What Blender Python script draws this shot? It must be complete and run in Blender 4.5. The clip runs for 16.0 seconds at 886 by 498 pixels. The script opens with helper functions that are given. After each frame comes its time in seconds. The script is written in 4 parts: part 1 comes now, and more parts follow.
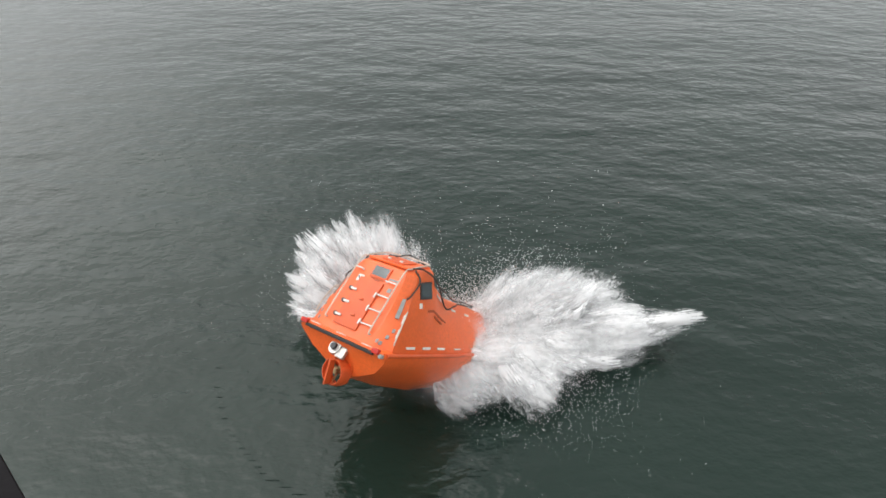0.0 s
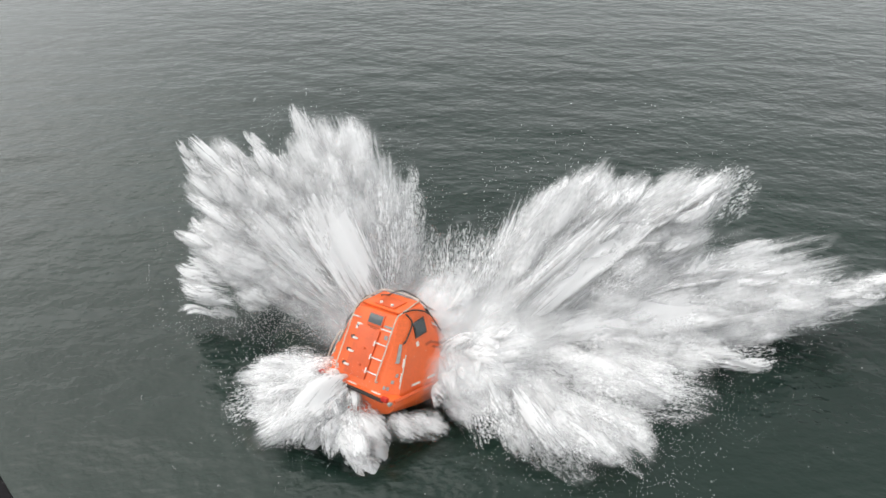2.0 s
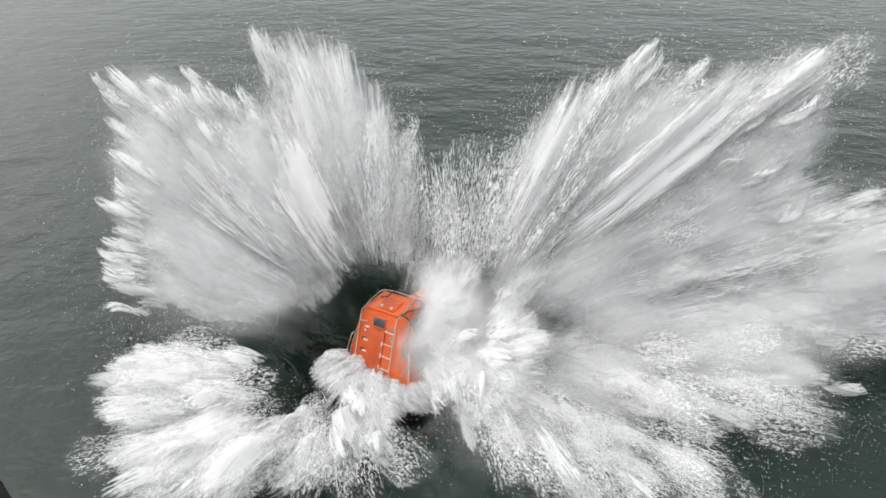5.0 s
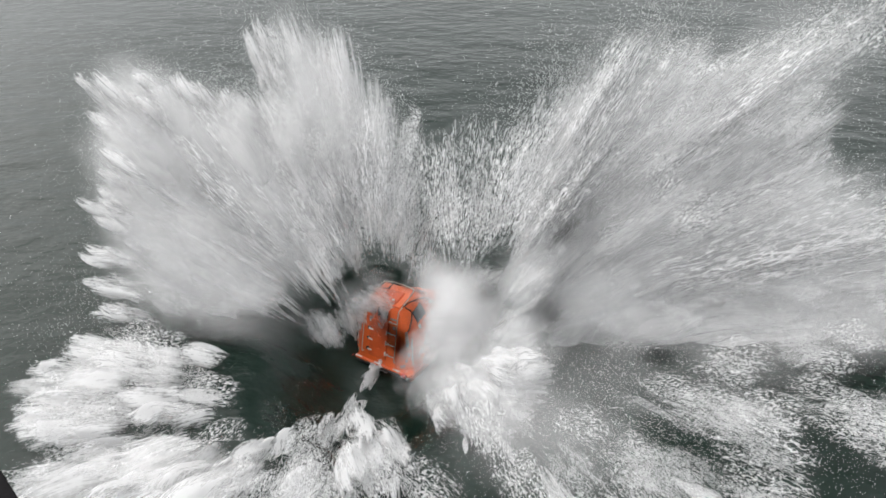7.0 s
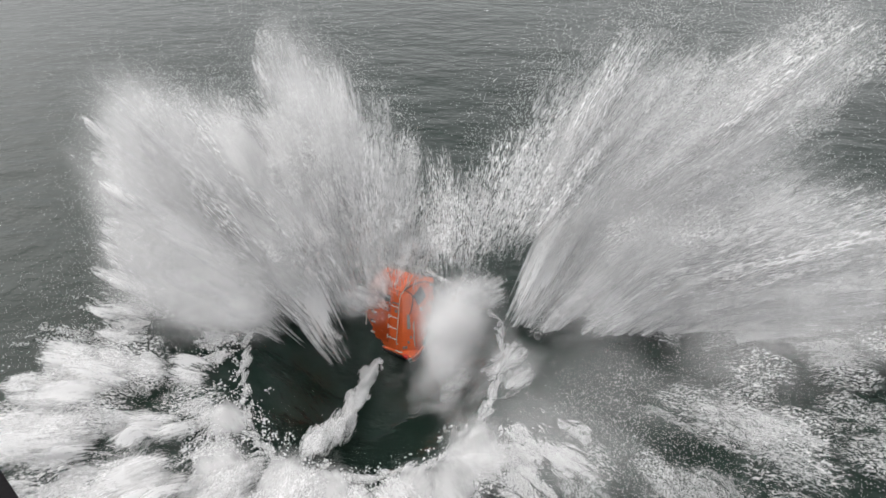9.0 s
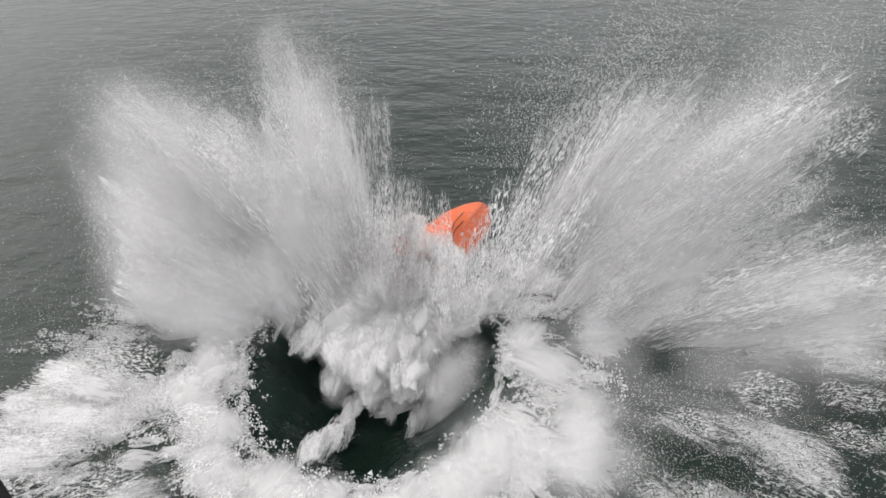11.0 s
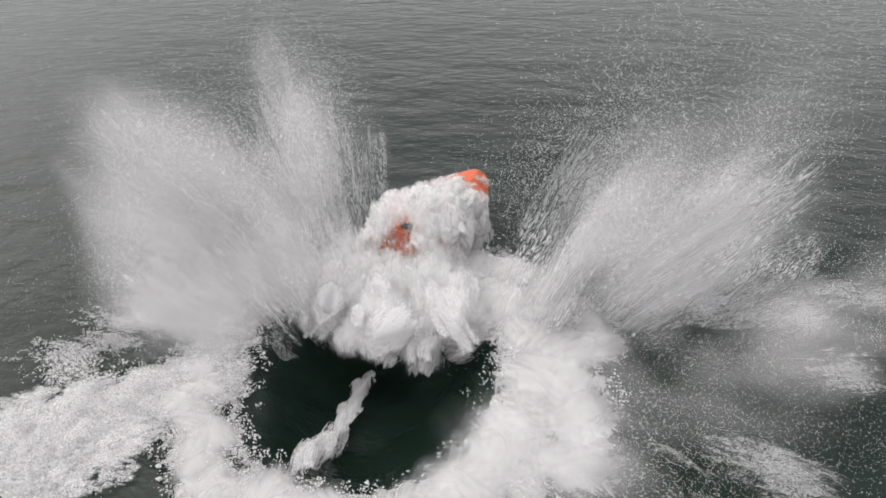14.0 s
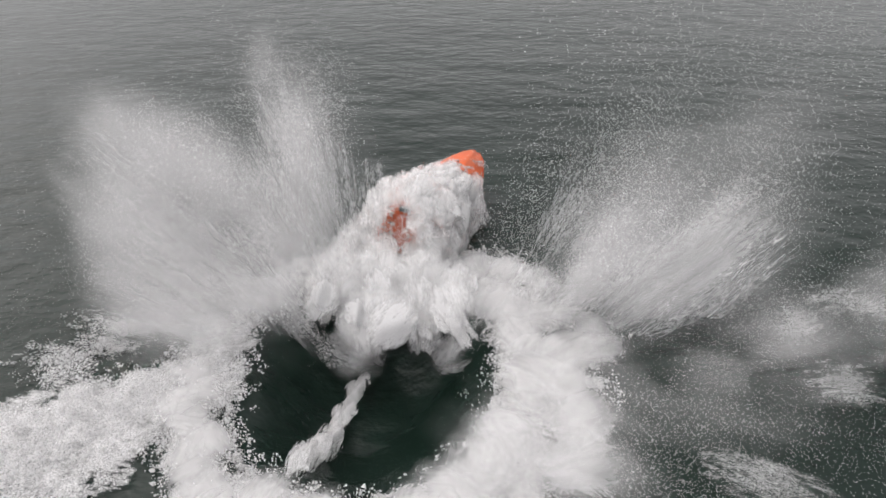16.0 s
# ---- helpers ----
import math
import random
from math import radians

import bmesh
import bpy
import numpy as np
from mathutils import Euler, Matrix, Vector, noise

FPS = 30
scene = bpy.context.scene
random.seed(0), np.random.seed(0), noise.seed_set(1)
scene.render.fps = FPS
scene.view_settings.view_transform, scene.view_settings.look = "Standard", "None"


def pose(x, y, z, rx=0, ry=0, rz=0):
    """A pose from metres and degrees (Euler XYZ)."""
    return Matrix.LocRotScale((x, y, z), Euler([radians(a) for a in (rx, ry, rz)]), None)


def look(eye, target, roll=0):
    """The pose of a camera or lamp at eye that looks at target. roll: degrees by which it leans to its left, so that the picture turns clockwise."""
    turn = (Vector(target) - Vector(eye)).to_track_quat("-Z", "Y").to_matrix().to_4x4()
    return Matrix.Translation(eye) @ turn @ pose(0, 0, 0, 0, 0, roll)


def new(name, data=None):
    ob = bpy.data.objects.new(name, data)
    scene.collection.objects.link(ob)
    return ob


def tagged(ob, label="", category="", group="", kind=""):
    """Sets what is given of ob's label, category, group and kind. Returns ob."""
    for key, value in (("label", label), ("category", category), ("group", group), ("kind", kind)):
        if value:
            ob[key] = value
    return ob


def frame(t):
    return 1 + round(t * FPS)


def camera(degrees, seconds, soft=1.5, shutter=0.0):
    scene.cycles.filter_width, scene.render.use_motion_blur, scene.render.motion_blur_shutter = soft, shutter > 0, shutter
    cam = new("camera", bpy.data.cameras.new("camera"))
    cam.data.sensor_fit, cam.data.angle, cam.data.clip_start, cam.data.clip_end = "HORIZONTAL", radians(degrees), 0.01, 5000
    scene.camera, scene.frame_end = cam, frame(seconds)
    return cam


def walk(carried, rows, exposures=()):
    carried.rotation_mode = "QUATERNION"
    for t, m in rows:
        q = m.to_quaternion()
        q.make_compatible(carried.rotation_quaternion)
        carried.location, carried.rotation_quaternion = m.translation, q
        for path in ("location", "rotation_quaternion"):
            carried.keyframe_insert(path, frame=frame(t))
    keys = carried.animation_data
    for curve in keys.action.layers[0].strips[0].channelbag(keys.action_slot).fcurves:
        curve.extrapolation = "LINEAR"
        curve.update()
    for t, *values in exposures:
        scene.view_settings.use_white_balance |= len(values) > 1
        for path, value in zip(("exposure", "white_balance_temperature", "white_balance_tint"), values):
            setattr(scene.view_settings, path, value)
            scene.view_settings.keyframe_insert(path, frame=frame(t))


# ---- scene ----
import functools

rng = np.random.default_rng(7)

# ---- camera: held by hand at a ship's rail, 12 m above the sea ----
cam = camera(70.0, 16.0, soft=1.6)
PITCH, YAW, CAMX = 54.0, 0.0, 0.0
CAMERA_ROWS = [  # seconds, sideways, turn, tilt
    (0.0, 0.000, 1.25, 0.00), (1.0, 0.000, 0.80, 0.00), (2.0, 0.000, 0.40, 0.00), (3.0, 0.000, 0.15, 0.00),
    (4.0, -0.002, 0.00, 0.00), (6.5, -0.012, 0.00, 0.30), (9.0, -0.030, -0.35, 1.10), (11.5, -0.030, -0.40, 1.75),
    (13.0, -0.030, -0.60, 2.05), (14.5, -0.035, -1.00, 2.20), (16.0, -0.040, -1.35, 2.30)]
walk(cam, [(t, pose(x, 0, 12.0, PITCH + p, 0, yaw)) for t, x, yaw, p in CAMERA_ROWS],
     exposures=[(0.0, 0.08, 6500, 10), (4.0, 0.05, 6500, 10), (7.0, -0.12, 6520, 11), (9.0, -0.2, 6560, 12), (12.5, -0.32, 6620, 14), (16.0, -0.42, 6640, 15)])

# ---- light: bright overcast sky over the sea ----
world = bpy.data.worlds.new("overcast_sky")
scene.world = world
world.use_nodes = True
wn, wl = world.node_tree.nodes, world.node_tree.links
wn.clear()
w_out, w_bg = wn.new("ShaderNodeOutputWorld"), wn.new("ShaderNodeBackground")
w_sky, w_hsv, w_mix = wn.new("ShaderNodeTexSky"), wn.new("ShaderNodeHueSaturation"), wn.new("ShaderNodeMixRGB")
w_sky.sky_type, w_sky.sun_disc = "NISHITA", False
w_sky.sun_elevation, w_sky.sun_rotation, w_sky.air_density, w_sky.dust_density = radians(60), radians(-70), 1.0, 5.0
w_hsv.inputs["Saturation"].default_value = 0.15
w_hsv.inputs["Value"].default_value = 0.10
w_mix.inputs["Fac"].default_value = 0.64
w_mix.inputs["Color2"].default_value = (0.78, 0.80, 0.81, 1)
wl.new(w_sky.outputs["Color"], w_hsv.inputs["Color"])
wl.new(w_hsv.outputs["Color"], w_mix.inputs["Color1"])
wl.new(w_mix.outputs["Color"], w_bg.inputs["Color"])
w_bg.inputs["Strength"].default_value = 1.75
wl.new(w_bg.outputs["Background"], w_out.inputs["Surface"])
sun = new("sun", bpy.data.lights.new("sun", "SUN"))
sun.data.energy, sun.data.angle, sun.data.color = 1.3, radians(70), (1.0, 0.97, 0.93)
sun.matrix_world = look((-24, 26, 31), (0, 12, 0))


# ---- materials ----
def material(name, colour, rough=0.5, metal=0.0, vary=0.12, scale=3.0, bump=0.0, bump_scale=40.0, stain=None, specular=0.5):
    m = bpy.data.materials.new(name)
    m.use_nodes = True
    n, l = m.node_tree.nodes, m.node_tree.links
    b = n["Principled BSDF"]
    b.inputs["Metallic"].default_value = metal
    b.inputs["Specular IOR Level"].default_value = specular
    co = n.new("ShaderNodeTexCoord")
    big, small = n.new("ShaderNodeTexNoise"), n.new("ShaderNodeTexNoise")
    big.inputs["Scale"].default_value, small.inputs["Scale"].default_value = scale, scale * 14
    big.inputs["Detail"].default_value = 5
    l.new(co.outputs["Object"], big.inputs["Vector"])
    l.new(co.outputs["Object"], small.inputs["Vector"])
    add = n.new("ShaderNodeMath")
    add.operation = "MULTIPLY"
    l.new(big.outputs["Fac"], add.inputs[0])
    l.new(small.outputs["Fac"], add.inputs[1])
    ramp = n.new("ShaderNodeValToRGB")
    ramp.color_ramp.elements[0].position, ramp.color_ramp.elements[1].position = 0.12, 0.42
    low = stain or tuple(c * (1 - vary * 2) for c in colour)
    ramp.color_ramp.elements[0].color, ramp.color_ramp.elements[1].color = (*low, 1), (*colour, 1)
    l.new(add.outputs[0], ramp.inputs["Fac"])
    l.new(ramp.outputs["Color"], b.inputs["Base Color"])
    mr = n.new("ShaderNodeMapRange")
    mr.inputs["To Min"].default_value, mr.inputs["To Max"].default_value = rough * 0.8, min(1, rough * 1.25)
    l.new(small.outputs["Fac"], mr.inputs["Value"])
    l.new(mr.outputs["Result"], b.inputs["Roughness"])
    if bump:
        bt, bn = n.new("ShaderNodeTexNoise"), n.new("ShaderNodeBump")
        bt.inputs["Scale"].default_value = bump_scale
        bn.inputs["Strength"].default_value, bn.inputs["Distance"].default_value = bump, 0.01
        l.new(co.outputs["Object"], bt.inputs["Vector"])
        l.new(bt.outputs["Fac"], bn.inputs["Height"])
        l.new(bn.outputs["Normal"], b.inputs["Normal"])
    return m


ORANGE = material("orange_grp", (0.86, 0.145, 0.028), 0.38, vary=0.10, scale=1.3, bump=0.06, bump_scale=9)
ORANGE_TRIM = material("orange_trim", (0.74, 0.115, 0.025), 0.45, vary=0.15, scale=2.5)
RUBBER = material("black_rubber", (0.022, 0.021, 0.021), 0.6, bump=0.2)
RED_LENS = material("red_lens", (0.55, 0.03, 0.02), 0.25)
STEEL = material("stainless_steel", (0.62, 0.60, 0.56), 0.35, metal=0.7, vary=0.2, scale=8)
PALE = material("pale_tape", (0.82, 0.78, 0.72), 0.5, vary=0.15, scale=12)
TUBE = material("worn_tube", (0.66, 0.58, 0.48), 0.5, vary=0.2, scale=9)
GREY = material("grey_pad", (0.36, 0.36, 0.34), 0.7, vary=0.2, scale=20, bump=0.3)
DARK = material("dark_fitting", (0.03, 0.03, 0.032), 0.45)
GLASS = material("smoked_window", (0.07, 0.09, 0.095), 0.08, vary=0.2, scale=4, specular=0.8)
PRINT = material("faded_print", (0.42, 0.075, 0.02), 0.6)
ROPE = material("dark_rope", (0.05, 0.045, 0.04), 0.85, bump=0.4, bump_scale=120)
RAIL = material("dark_painted_steel", (0.006, 0.005, 0.006), 0.7, bump=0.2, specular=0.1)
PROP = material("bronze", (0.42, 0.30, 0.16), 0.4, metal=0.8)


def spray_material(name, colour, through_light):
    m = bpy.data.materials.new(name)
    m.use_nodes = True
    n, l = m.node_tree.nodes, m.node_tree.links
    n.clear()
    out, mix = n.new("ShaderNodeOutputMaterial"), n.new("ShaderNodeMixShader")
    d, tr = n.new("ShaderNodeBsdfDiffuse"), n.new("ShaderNodeBsdfTranslucent")
    geo, ramp = n.new("ShaderNodeNewGeometry"), n.new("ShaderNodeValToRGB")
    ramp.color_ramp.elements[0].color = (*(c * 0.86 for c in colour), 1)
    ramp.color_ramp.elements[1].color = (*colour, 1)
    l.new(geo.outputs["Random Per Island"], ramp.inputs["Fac"])
    l.new(ramp.outputs["Color"], d.inputs["Color"])
    l.new(ramp.outputs["Color"], tr.inputs["Color"])
    mix.inputs["Fac"].default_value = through_light
    l.new(d.outputs[0], mix.inputs[1])
    l.new(tr.outputs[0], mix.inputs[2])
    l.new(mix.outputs[0], out.inputs["Surface"])
    return m


SPRAY = spray_material("white_water", (0.97, 0.97, 0.97), 0.45)


def water_material():
    m = bpy.data.materials.new("sea_water")
    m.use_nodes = True
    n, l = m.node_tree.nodes, m.node_tree.links
    b = n["Principled BSDF"]
    b.inputs["Roughness"].default_value = 0.12
    b.inputs["IOR"].default_value = 1.33
    co = n.new("ShaderNodeTexCoord")
    cloud, ramp = n.new("ShaderNodeTexNoise"), n.new("ShaderNodeValToRGB")
    cloud.inputs["Scale"].default_value = 0.12
    l.new(co.outputs["Object"], cloud.inputs["Vector"])
    ramp.color_ramp.elements[0].position, ramp.color_ramp.elements[1].position = 0.3, 0.7
    ramp.color_ramp.elements[0].color, ramp.color_ramp.elements[1].color = (0.0080, 0.0180, 0.0135, 1), (0.011, 0.024, 0.018, 1)
    l.new(cloud.outputs["Fac"], ramp.inputs["Fac"])
    l.new(ramp.outputs["Color"], b.inputs["Base Color"])
    last = None
    for scale, stretch, turn, strength in ((0.6, 1.9, 16, 0.12), (1.7, 1.6, -20, 0.08), (4.6, 1.4, 24, 0.026)):
        mp, tx, bn = n.new("ShaderNodeMapping"), n.new("ShaderNodeTexNoise"), n.new("ShaderNodeBump")
        mp.inputs["Rotation"].default_value = (0, 0, radians(turn))
        mp.inputs["Scale"].default_value = (scale / stretch, scale, scale)
        tx.inputs["Scale"].default_value, tx.inputs["Detail"].default_value = 1.0, 3
        bn.inputs["Strength"].default_value, bn.inputs["Distance"].default_value = 1.0, strength
        l.new(co.outputs["Object"], mp.inputs["Vector"])
        l.new(mp.outputs["Vector"], tx.inputs["Vector"])
        l.new(tx.outputs["Fac"], bn.inputs["Height"])
        if last:
            l.new(last.outputs["Normal"], bn.inputs["Normal"])
        last = bn
    l.new(last.outputs["Normal"], b.inputs["Normal"])
    return m


WATER = water_material()


# ---- mesh helpers ----
def finish(name, bm, mat, sharp=35):
    bm.normal_update()
    for f in bm.faces:
        f.smooth = True
    for e in bm.edges:
        if len(e.link_faces) == 2 and e.calc_face_angle(0) > radians(sharp):
            e.smooth = False
    me = bpy.data.meshes.new(name)
    bm.to_mesh(me)
    bm.free()
    me.materials.append(mat)
    return me


def part(name, bm, mat, parent, label=""):
    ob = new(name, finish(name, bm, mat))
    ob.parent = parent
    return tagged(ob, label)


def thing(name, label, category, group="", kind=""):
    return tagged(new(name), label, category, group, kind)


def box(bm, m, sx, sy, sz, bevel=0.0):
    g = bmesh.ops.create_cube(bm, size=1, matrix=m @ Matrix.Diagonal((sx, sy, sz, 1)))
    if bevel:
        es = list({e for v in g["verts"] for e in v.link_edges})
        bmesh.ops.bevel(bm, geom=es, offset=bevel, segments=2, affect="EDGES", profile=0.6)
    return bm


def rod(bm, pts, r, seg=8):
    """A round bar through the points."""
    pts = [Vector(p) for p in pts]
    rings = []
    side = None
    for i, p in enumerate(pts):
        d = (pts[min(i + 1, len(pts) - 1)] - pts[max(i - 1, 0)]).normalized()
        a = d.orthogonal().normalized() if side is None else (side - d * side.dot(d)).normalized()
        side = a
        c = d.cross(a)
        rings.append([bm.verts.new(p + (a * math.cos(k * math.tau / seg) + c * math.sin(k * math.tau / seg)) * r) for k in range(seg)])
    for u, v in zip(rings, rings[1:]):
        for k in range(seg):
            bm.faces.new((u[k], u[(k + 1) % seg], v[(k + 1) % seg], v[k]))
    bm.faces.new(rings[0][::-1])
    bm.faces.new(rings[-1])
    return bm


def curve_points(pts, n=6):
    """Catmull-Rom through the points."""
    P = [Vector(p) for p in pts]
    P = [P[0] * 2 - P[1]] + P + [P[-1] * 2 - P[-2]]
    out = []
    for i in range(1, len(P) - 2):
        a, b, c, d = P[i - 1:i + 3]
        for k in range(n):
            t = k / n
            out.append(0.5 * ((2 * b) + (c - a) * t + (2 * a - 5 * b + 4 * c - d) * t * t + (3 * b - a - 3 * c + d) * t ** 3))
    return out + [P[-2]]


def disc(bm, m, r, depth, seg=20):
    bmesh.ops.create_cone(bm, cap_ends=True, segments=seg, radius1=r, radius2=r * 0.94, depth=depth, matrix=m)
    return bm


def loft(rows, caps=True):
    """A skin over rows of points."""
    bm = bmesh.new()
    vs = [[bm.verts.new(p) for p in row] for row in rows]
    for a, b in zip(vs, vs[1:]):
        for k in range(len(a) - 1):
            bm.faces.new((a[k], a[k + 1], b[k + 1], b[k]))
    if caps:
        bm.faces.new(vs[0][::-1])
        bm.faces.new(vs[-1])
    bmesh.ops.recalc_face_normals(bm, faces=bm.faces[:])
    return bm


# ---- the sea: one sheet to the horizon, with the cavity that the boat tears into it ----
CAVITY = (-1.8, 12.3, 3.5, 4.0, 1.8)


def swell(x, y):
    fade = np.exp(-((x / 60) ** 2 + ((y - 15) / 60) ** 2))
    h = 0.045 * np.sin(0.95 * y + 0.22 * x + 0.9 * np.sin(0.31 * x)) + 0.03 * np.sin(1.9 * y - 0.5 * x + 1.3 * np.sin(0.47 * x + 0.3 * y))
    h = h + 0.02 * np.sin(3.1 * y + 1.1 * x + 1.1 * np.sin(0.9 * x)) + 0.05 * np.sin(0.42 * y - 0.15 * x)
    return 0.4 * h * fade


def cavity(x, y):
    cx, cy, rx, ry, d = CAVITY
    a = np.arctan2(y - cy, x - cx)
    q = np.sqrt(((x - cx) / rx) ** 2 + ((y - cy) / ry) ** 2) / (1 + 0.06 * np.sin(3 * a + 1) + 0.03 * np.sin(7 * a))
    s = np.clip((q - 0.25) / 0.8, 0, 1)
    return -d * (1 - s * s * (3 - 2 * s))


def spread(lo, hi, step, grow, far):
    mid = list(np.arange(lo, hi, step))
    a, b, d = [], [], step
    while not a or a[-1] > -far:
        d *= grow
        a.append((a[-1] if a else lo) - d)
        b.append((b[-1] if b else hi) + d)
    return np.array(a[::-1] + mid + b)


def sheet(xs, ys, height):
    X, Y = np.meshgrid(xs, ys)
    V = np.stack([X, Y, height(X, Y)], -1).reshape(-1, 3)
    i = np.arange(len(V)).reshape(X.shape)
    F = np.stack([i[:-1, :-1], i[:-1, 1:], i[1:, 1:], i[1:, :-1]], -1).reshape(-1, 4)
    return V, F


def mesh_of(name, V, F, mat, smooth=True):
    me = bpy.data.meshes.new(name)
    me.vertices.add(len(V))
    me.vertices.foreach_set("co", np.asarray(V, np.float32).ravel())
    k = F.shape[1]
    me.loops.add(F.size)
    me.loops.foreach_set("vertex_index", F.astype(np.int32).ravel())
    me.polygons.add(len(F))
    me.polygons.foreach_set("loop_start", np.arange(0, F.size, k, dtype=np.int32))
    me.polygons.foreach_set("use_smooth", np.full(len(F), smooth))
    me.update()
    me.validate()
    me.materials.append(mat)
    return me


V, F = sheet(spread(-14, 14, 0.14, 1.09, 2500), spread(4, 34, 0.14, 1.09, 2500), lambda x, y: swell(x, y) + cavity(x, y))
water = tagged(new("water", mesh_of("water", V, F, WATER)), "dark grey-green rippled sea under a white sky", "sea", kind="structure")

# the water level inside the cavity, which drops as the hull pushes it aside
V, F = sheet(np.arange(-6.4, 2.8, 0.16), np.arange(7.2, 17.4, 0.16), lambda x, y: swell(x, y) + 0.015)
keep = np.hypot((V[:, 0] + 1.8) / 4.4, (V[:, 1] - 12.3) / 5.0) < 1
F = F[keep[F].all(1)]
water_inner = tagged(new("water_inner", mesh_of("water_inner", V, F, WATER)), "dark sea surface sinking under the lifeboat", "sea", kind="structure")

# ---- the ship's rail, a dark edge close to the camera ----
a, b = Vector((-0.611, 0.520, 11.323)), Vector((-0.412, 0.343, 11.406))
bm = bmesh.new()
box(bm, pose(-0.05, 0, 0), 0.10, 0.75, 0.05, 0.006)
rail = tagged(new("ship_rail", finish("ship_rail", bm, RAIL)), "dark painted steel edge of the ship's rail", "rail", kind="structure")
ry_ = (b - a).normalized()
rz_ = (Vector((0, 0, 12)) - (a + b) / 2).normalized()
rx_ = ry_.cross(rz_).normalized()
if rx_.x < 0:
    rx_, ry_ = -rx_, -ry_
rz_ = rx_.cross(ry_)
mid = (a + b) / 2
rail.matrix_world = Matrix(((rx_.x, ry_.x, rz_.x, mid.x), (rx_.y, ry_.y, rz_.y, mid.y), (rx_.z, ry_.z, rz_.z, mid.z), (0, 0, 0, 1)))


# ---- the lifeboat: y ahead, x to starboard, z up from the stern's top edge ----
S_PANEL = 0.47
P_UP = Vector((0, S_PANEL, 1)).normalized()
P_OUT = Vector((0, -1, S_PANEL)).normalized()


def on_panel(x, v, out=0.0):
    """A place on the sloping aft wall: across, up along it, off it."""
    o = Vector((x, 0.012, 0)) + P_UP * v + P_OUT * out
    return Matrix(((1, P_UP.x, P_OUT.x, o.x), (0, P_UP.y, P_OUT.y, o.y), (0, P_UP.z, P_OUT.z, o.z), (0, 0, 0, 1)))


CANOPY = [  # aft y, slope, half width low, half width top, top z
    (0.012, 0.47, 0.74, 0.62, 1.60), (0.27, 0.43, 1.15, 0.74, 1.62), (0.97, 0.05, 1.18, 0.72, 1.68), (1.60, 0.0, 1.18, 0.66, 1.75),
    (2.0, -0.12, 1.18, 0.62, 1.46), (2.45, -0.1, 1.17, 0.64, 1.16), (3.1, 0.0, 1.13, 0.60, 1.04), (3.8, 0.0, 1.04, 0.54, 0.95), (4.5, 0.0, 0.92, 0.45, 0.84),
    (5.1, 0.0, 0.75, 0.35, 0.70), (5.6, 0.0, 0.55, 0.25, 0.54), (6.0, 0.0, 0.35, 0.15, 0.36), (6.28, 0.0, 0.14, 0.06, 0.16)]


def canopy_row(y, s, hl, ht, z):
    half = [(hl, 0.0), (hl - 0.01, 0.10)]
    for k in (0.3, 0.55, 0.8):
        half.append((hl + (ht + 0.05 - hl) * k + 0.05 * math.sin(math.pi * k), 0.10 + (z - 0.22) * k))
    half += [(ht + 0.05, z - 0.14), (ht + 0.01, z - 0.05), (ht - 0.07, z), (ht * 0.5, z + 0.015)]
    full = half + [(0, z + 0.02)] + [(-x, zz) for x, zz in half[::-1]]
    return [(x, y + s * zz, zz) for x, zz in full]


def canopy_point(y, k, side, out=0.0):
    """A place on the canopy's side wall: y from the stern, k from the deck edge to the roof."""
    for a, b in zip(CANOPY, CANOPY[1:]):
        za = 0.1 + (a[4] - 0.22) * k
        zb = 0.1 + (b[4] - 0.22) * k
        ya, yb = a[0] + a[1] * za, b[0] + b[1] * zb
        if ya <= y <= yb:
            u = (y - ya) / (yb - ya)
            hl, ht = a[2] + (b[2] - a[2]) * u, a[3] + (b[3] - a[3]) * u
            z = za + (zb - za) * u
            x = hl + (ht + 0.05 - hl) * k + 0.05 * math.sin(math.pi * k)
            return Vector((side * (x + out), y, z + out * 0.4))
    return Vector((side * 0.1, 6.3, 0.1))


def facet_point(u, k, side, out=0.0):
    """A place on the slanting corner wall between the aft wall and the side."""
    a, b = CANOPY[0], CANOPY[1]
    ends = []
    for y, s, hl, ht, z in (a, b):
        zz = 0.1 + (z - 0.22) * k
        ends.append(Vector((hl + (ht + 0.05 - hl) * k + 0.05 * math.sin(math.pi * k), y + s * zz, zz)))
    p = ends[0].lerp(ends[1], u)
    return Vector((side * (p.x + out * 0.5), p.y - out * 0.75, p.z + out * 0.4))


def plate(point, n=4, thick=0.02):
    """A thin plate over a wall: point(i, j, o) with i and j from 0 to 1, o metres off the wall."""
    bm = bmesh.new()
    grid = [[[bm.verts.new(point(i / n, j / 2, o)) for j in range(3)] for i in range(n + 1)] for o in (-0.005, thick)]
    for g in grid:
        for i in range(n):
            for j in range(2):
                bm.faces.new((g[i][j], g[i + 1][j], g[i + 1][j + 1], g[i][j + 1]))
    edge = [(i, 0) for i in range(n + 1)] + [(n, 1), (n, 2)] + [(i, 2) for i in range(n - 1, -1, -1)] + [(0, 1)]
    for (a, b), (c, d) in zip(edge, edge[1:] + edge[:1]):
        bm.faces.new((grid[0][a][b], grid[0][c][d], grid[1][c][d], grid[1][a][b]))
    bmesh.ops.recalc_face_normals(bm, faces=bm.faces[:])
    return bm


def side_patch(y0, y1, k0, k1, side, out, thick=0.02, n=4):
    return plate(lambda i, j, o: canopy_point(y0 + (y1 - y0) * i, k0 + (k1 - k0) * j, side, o), n, out)


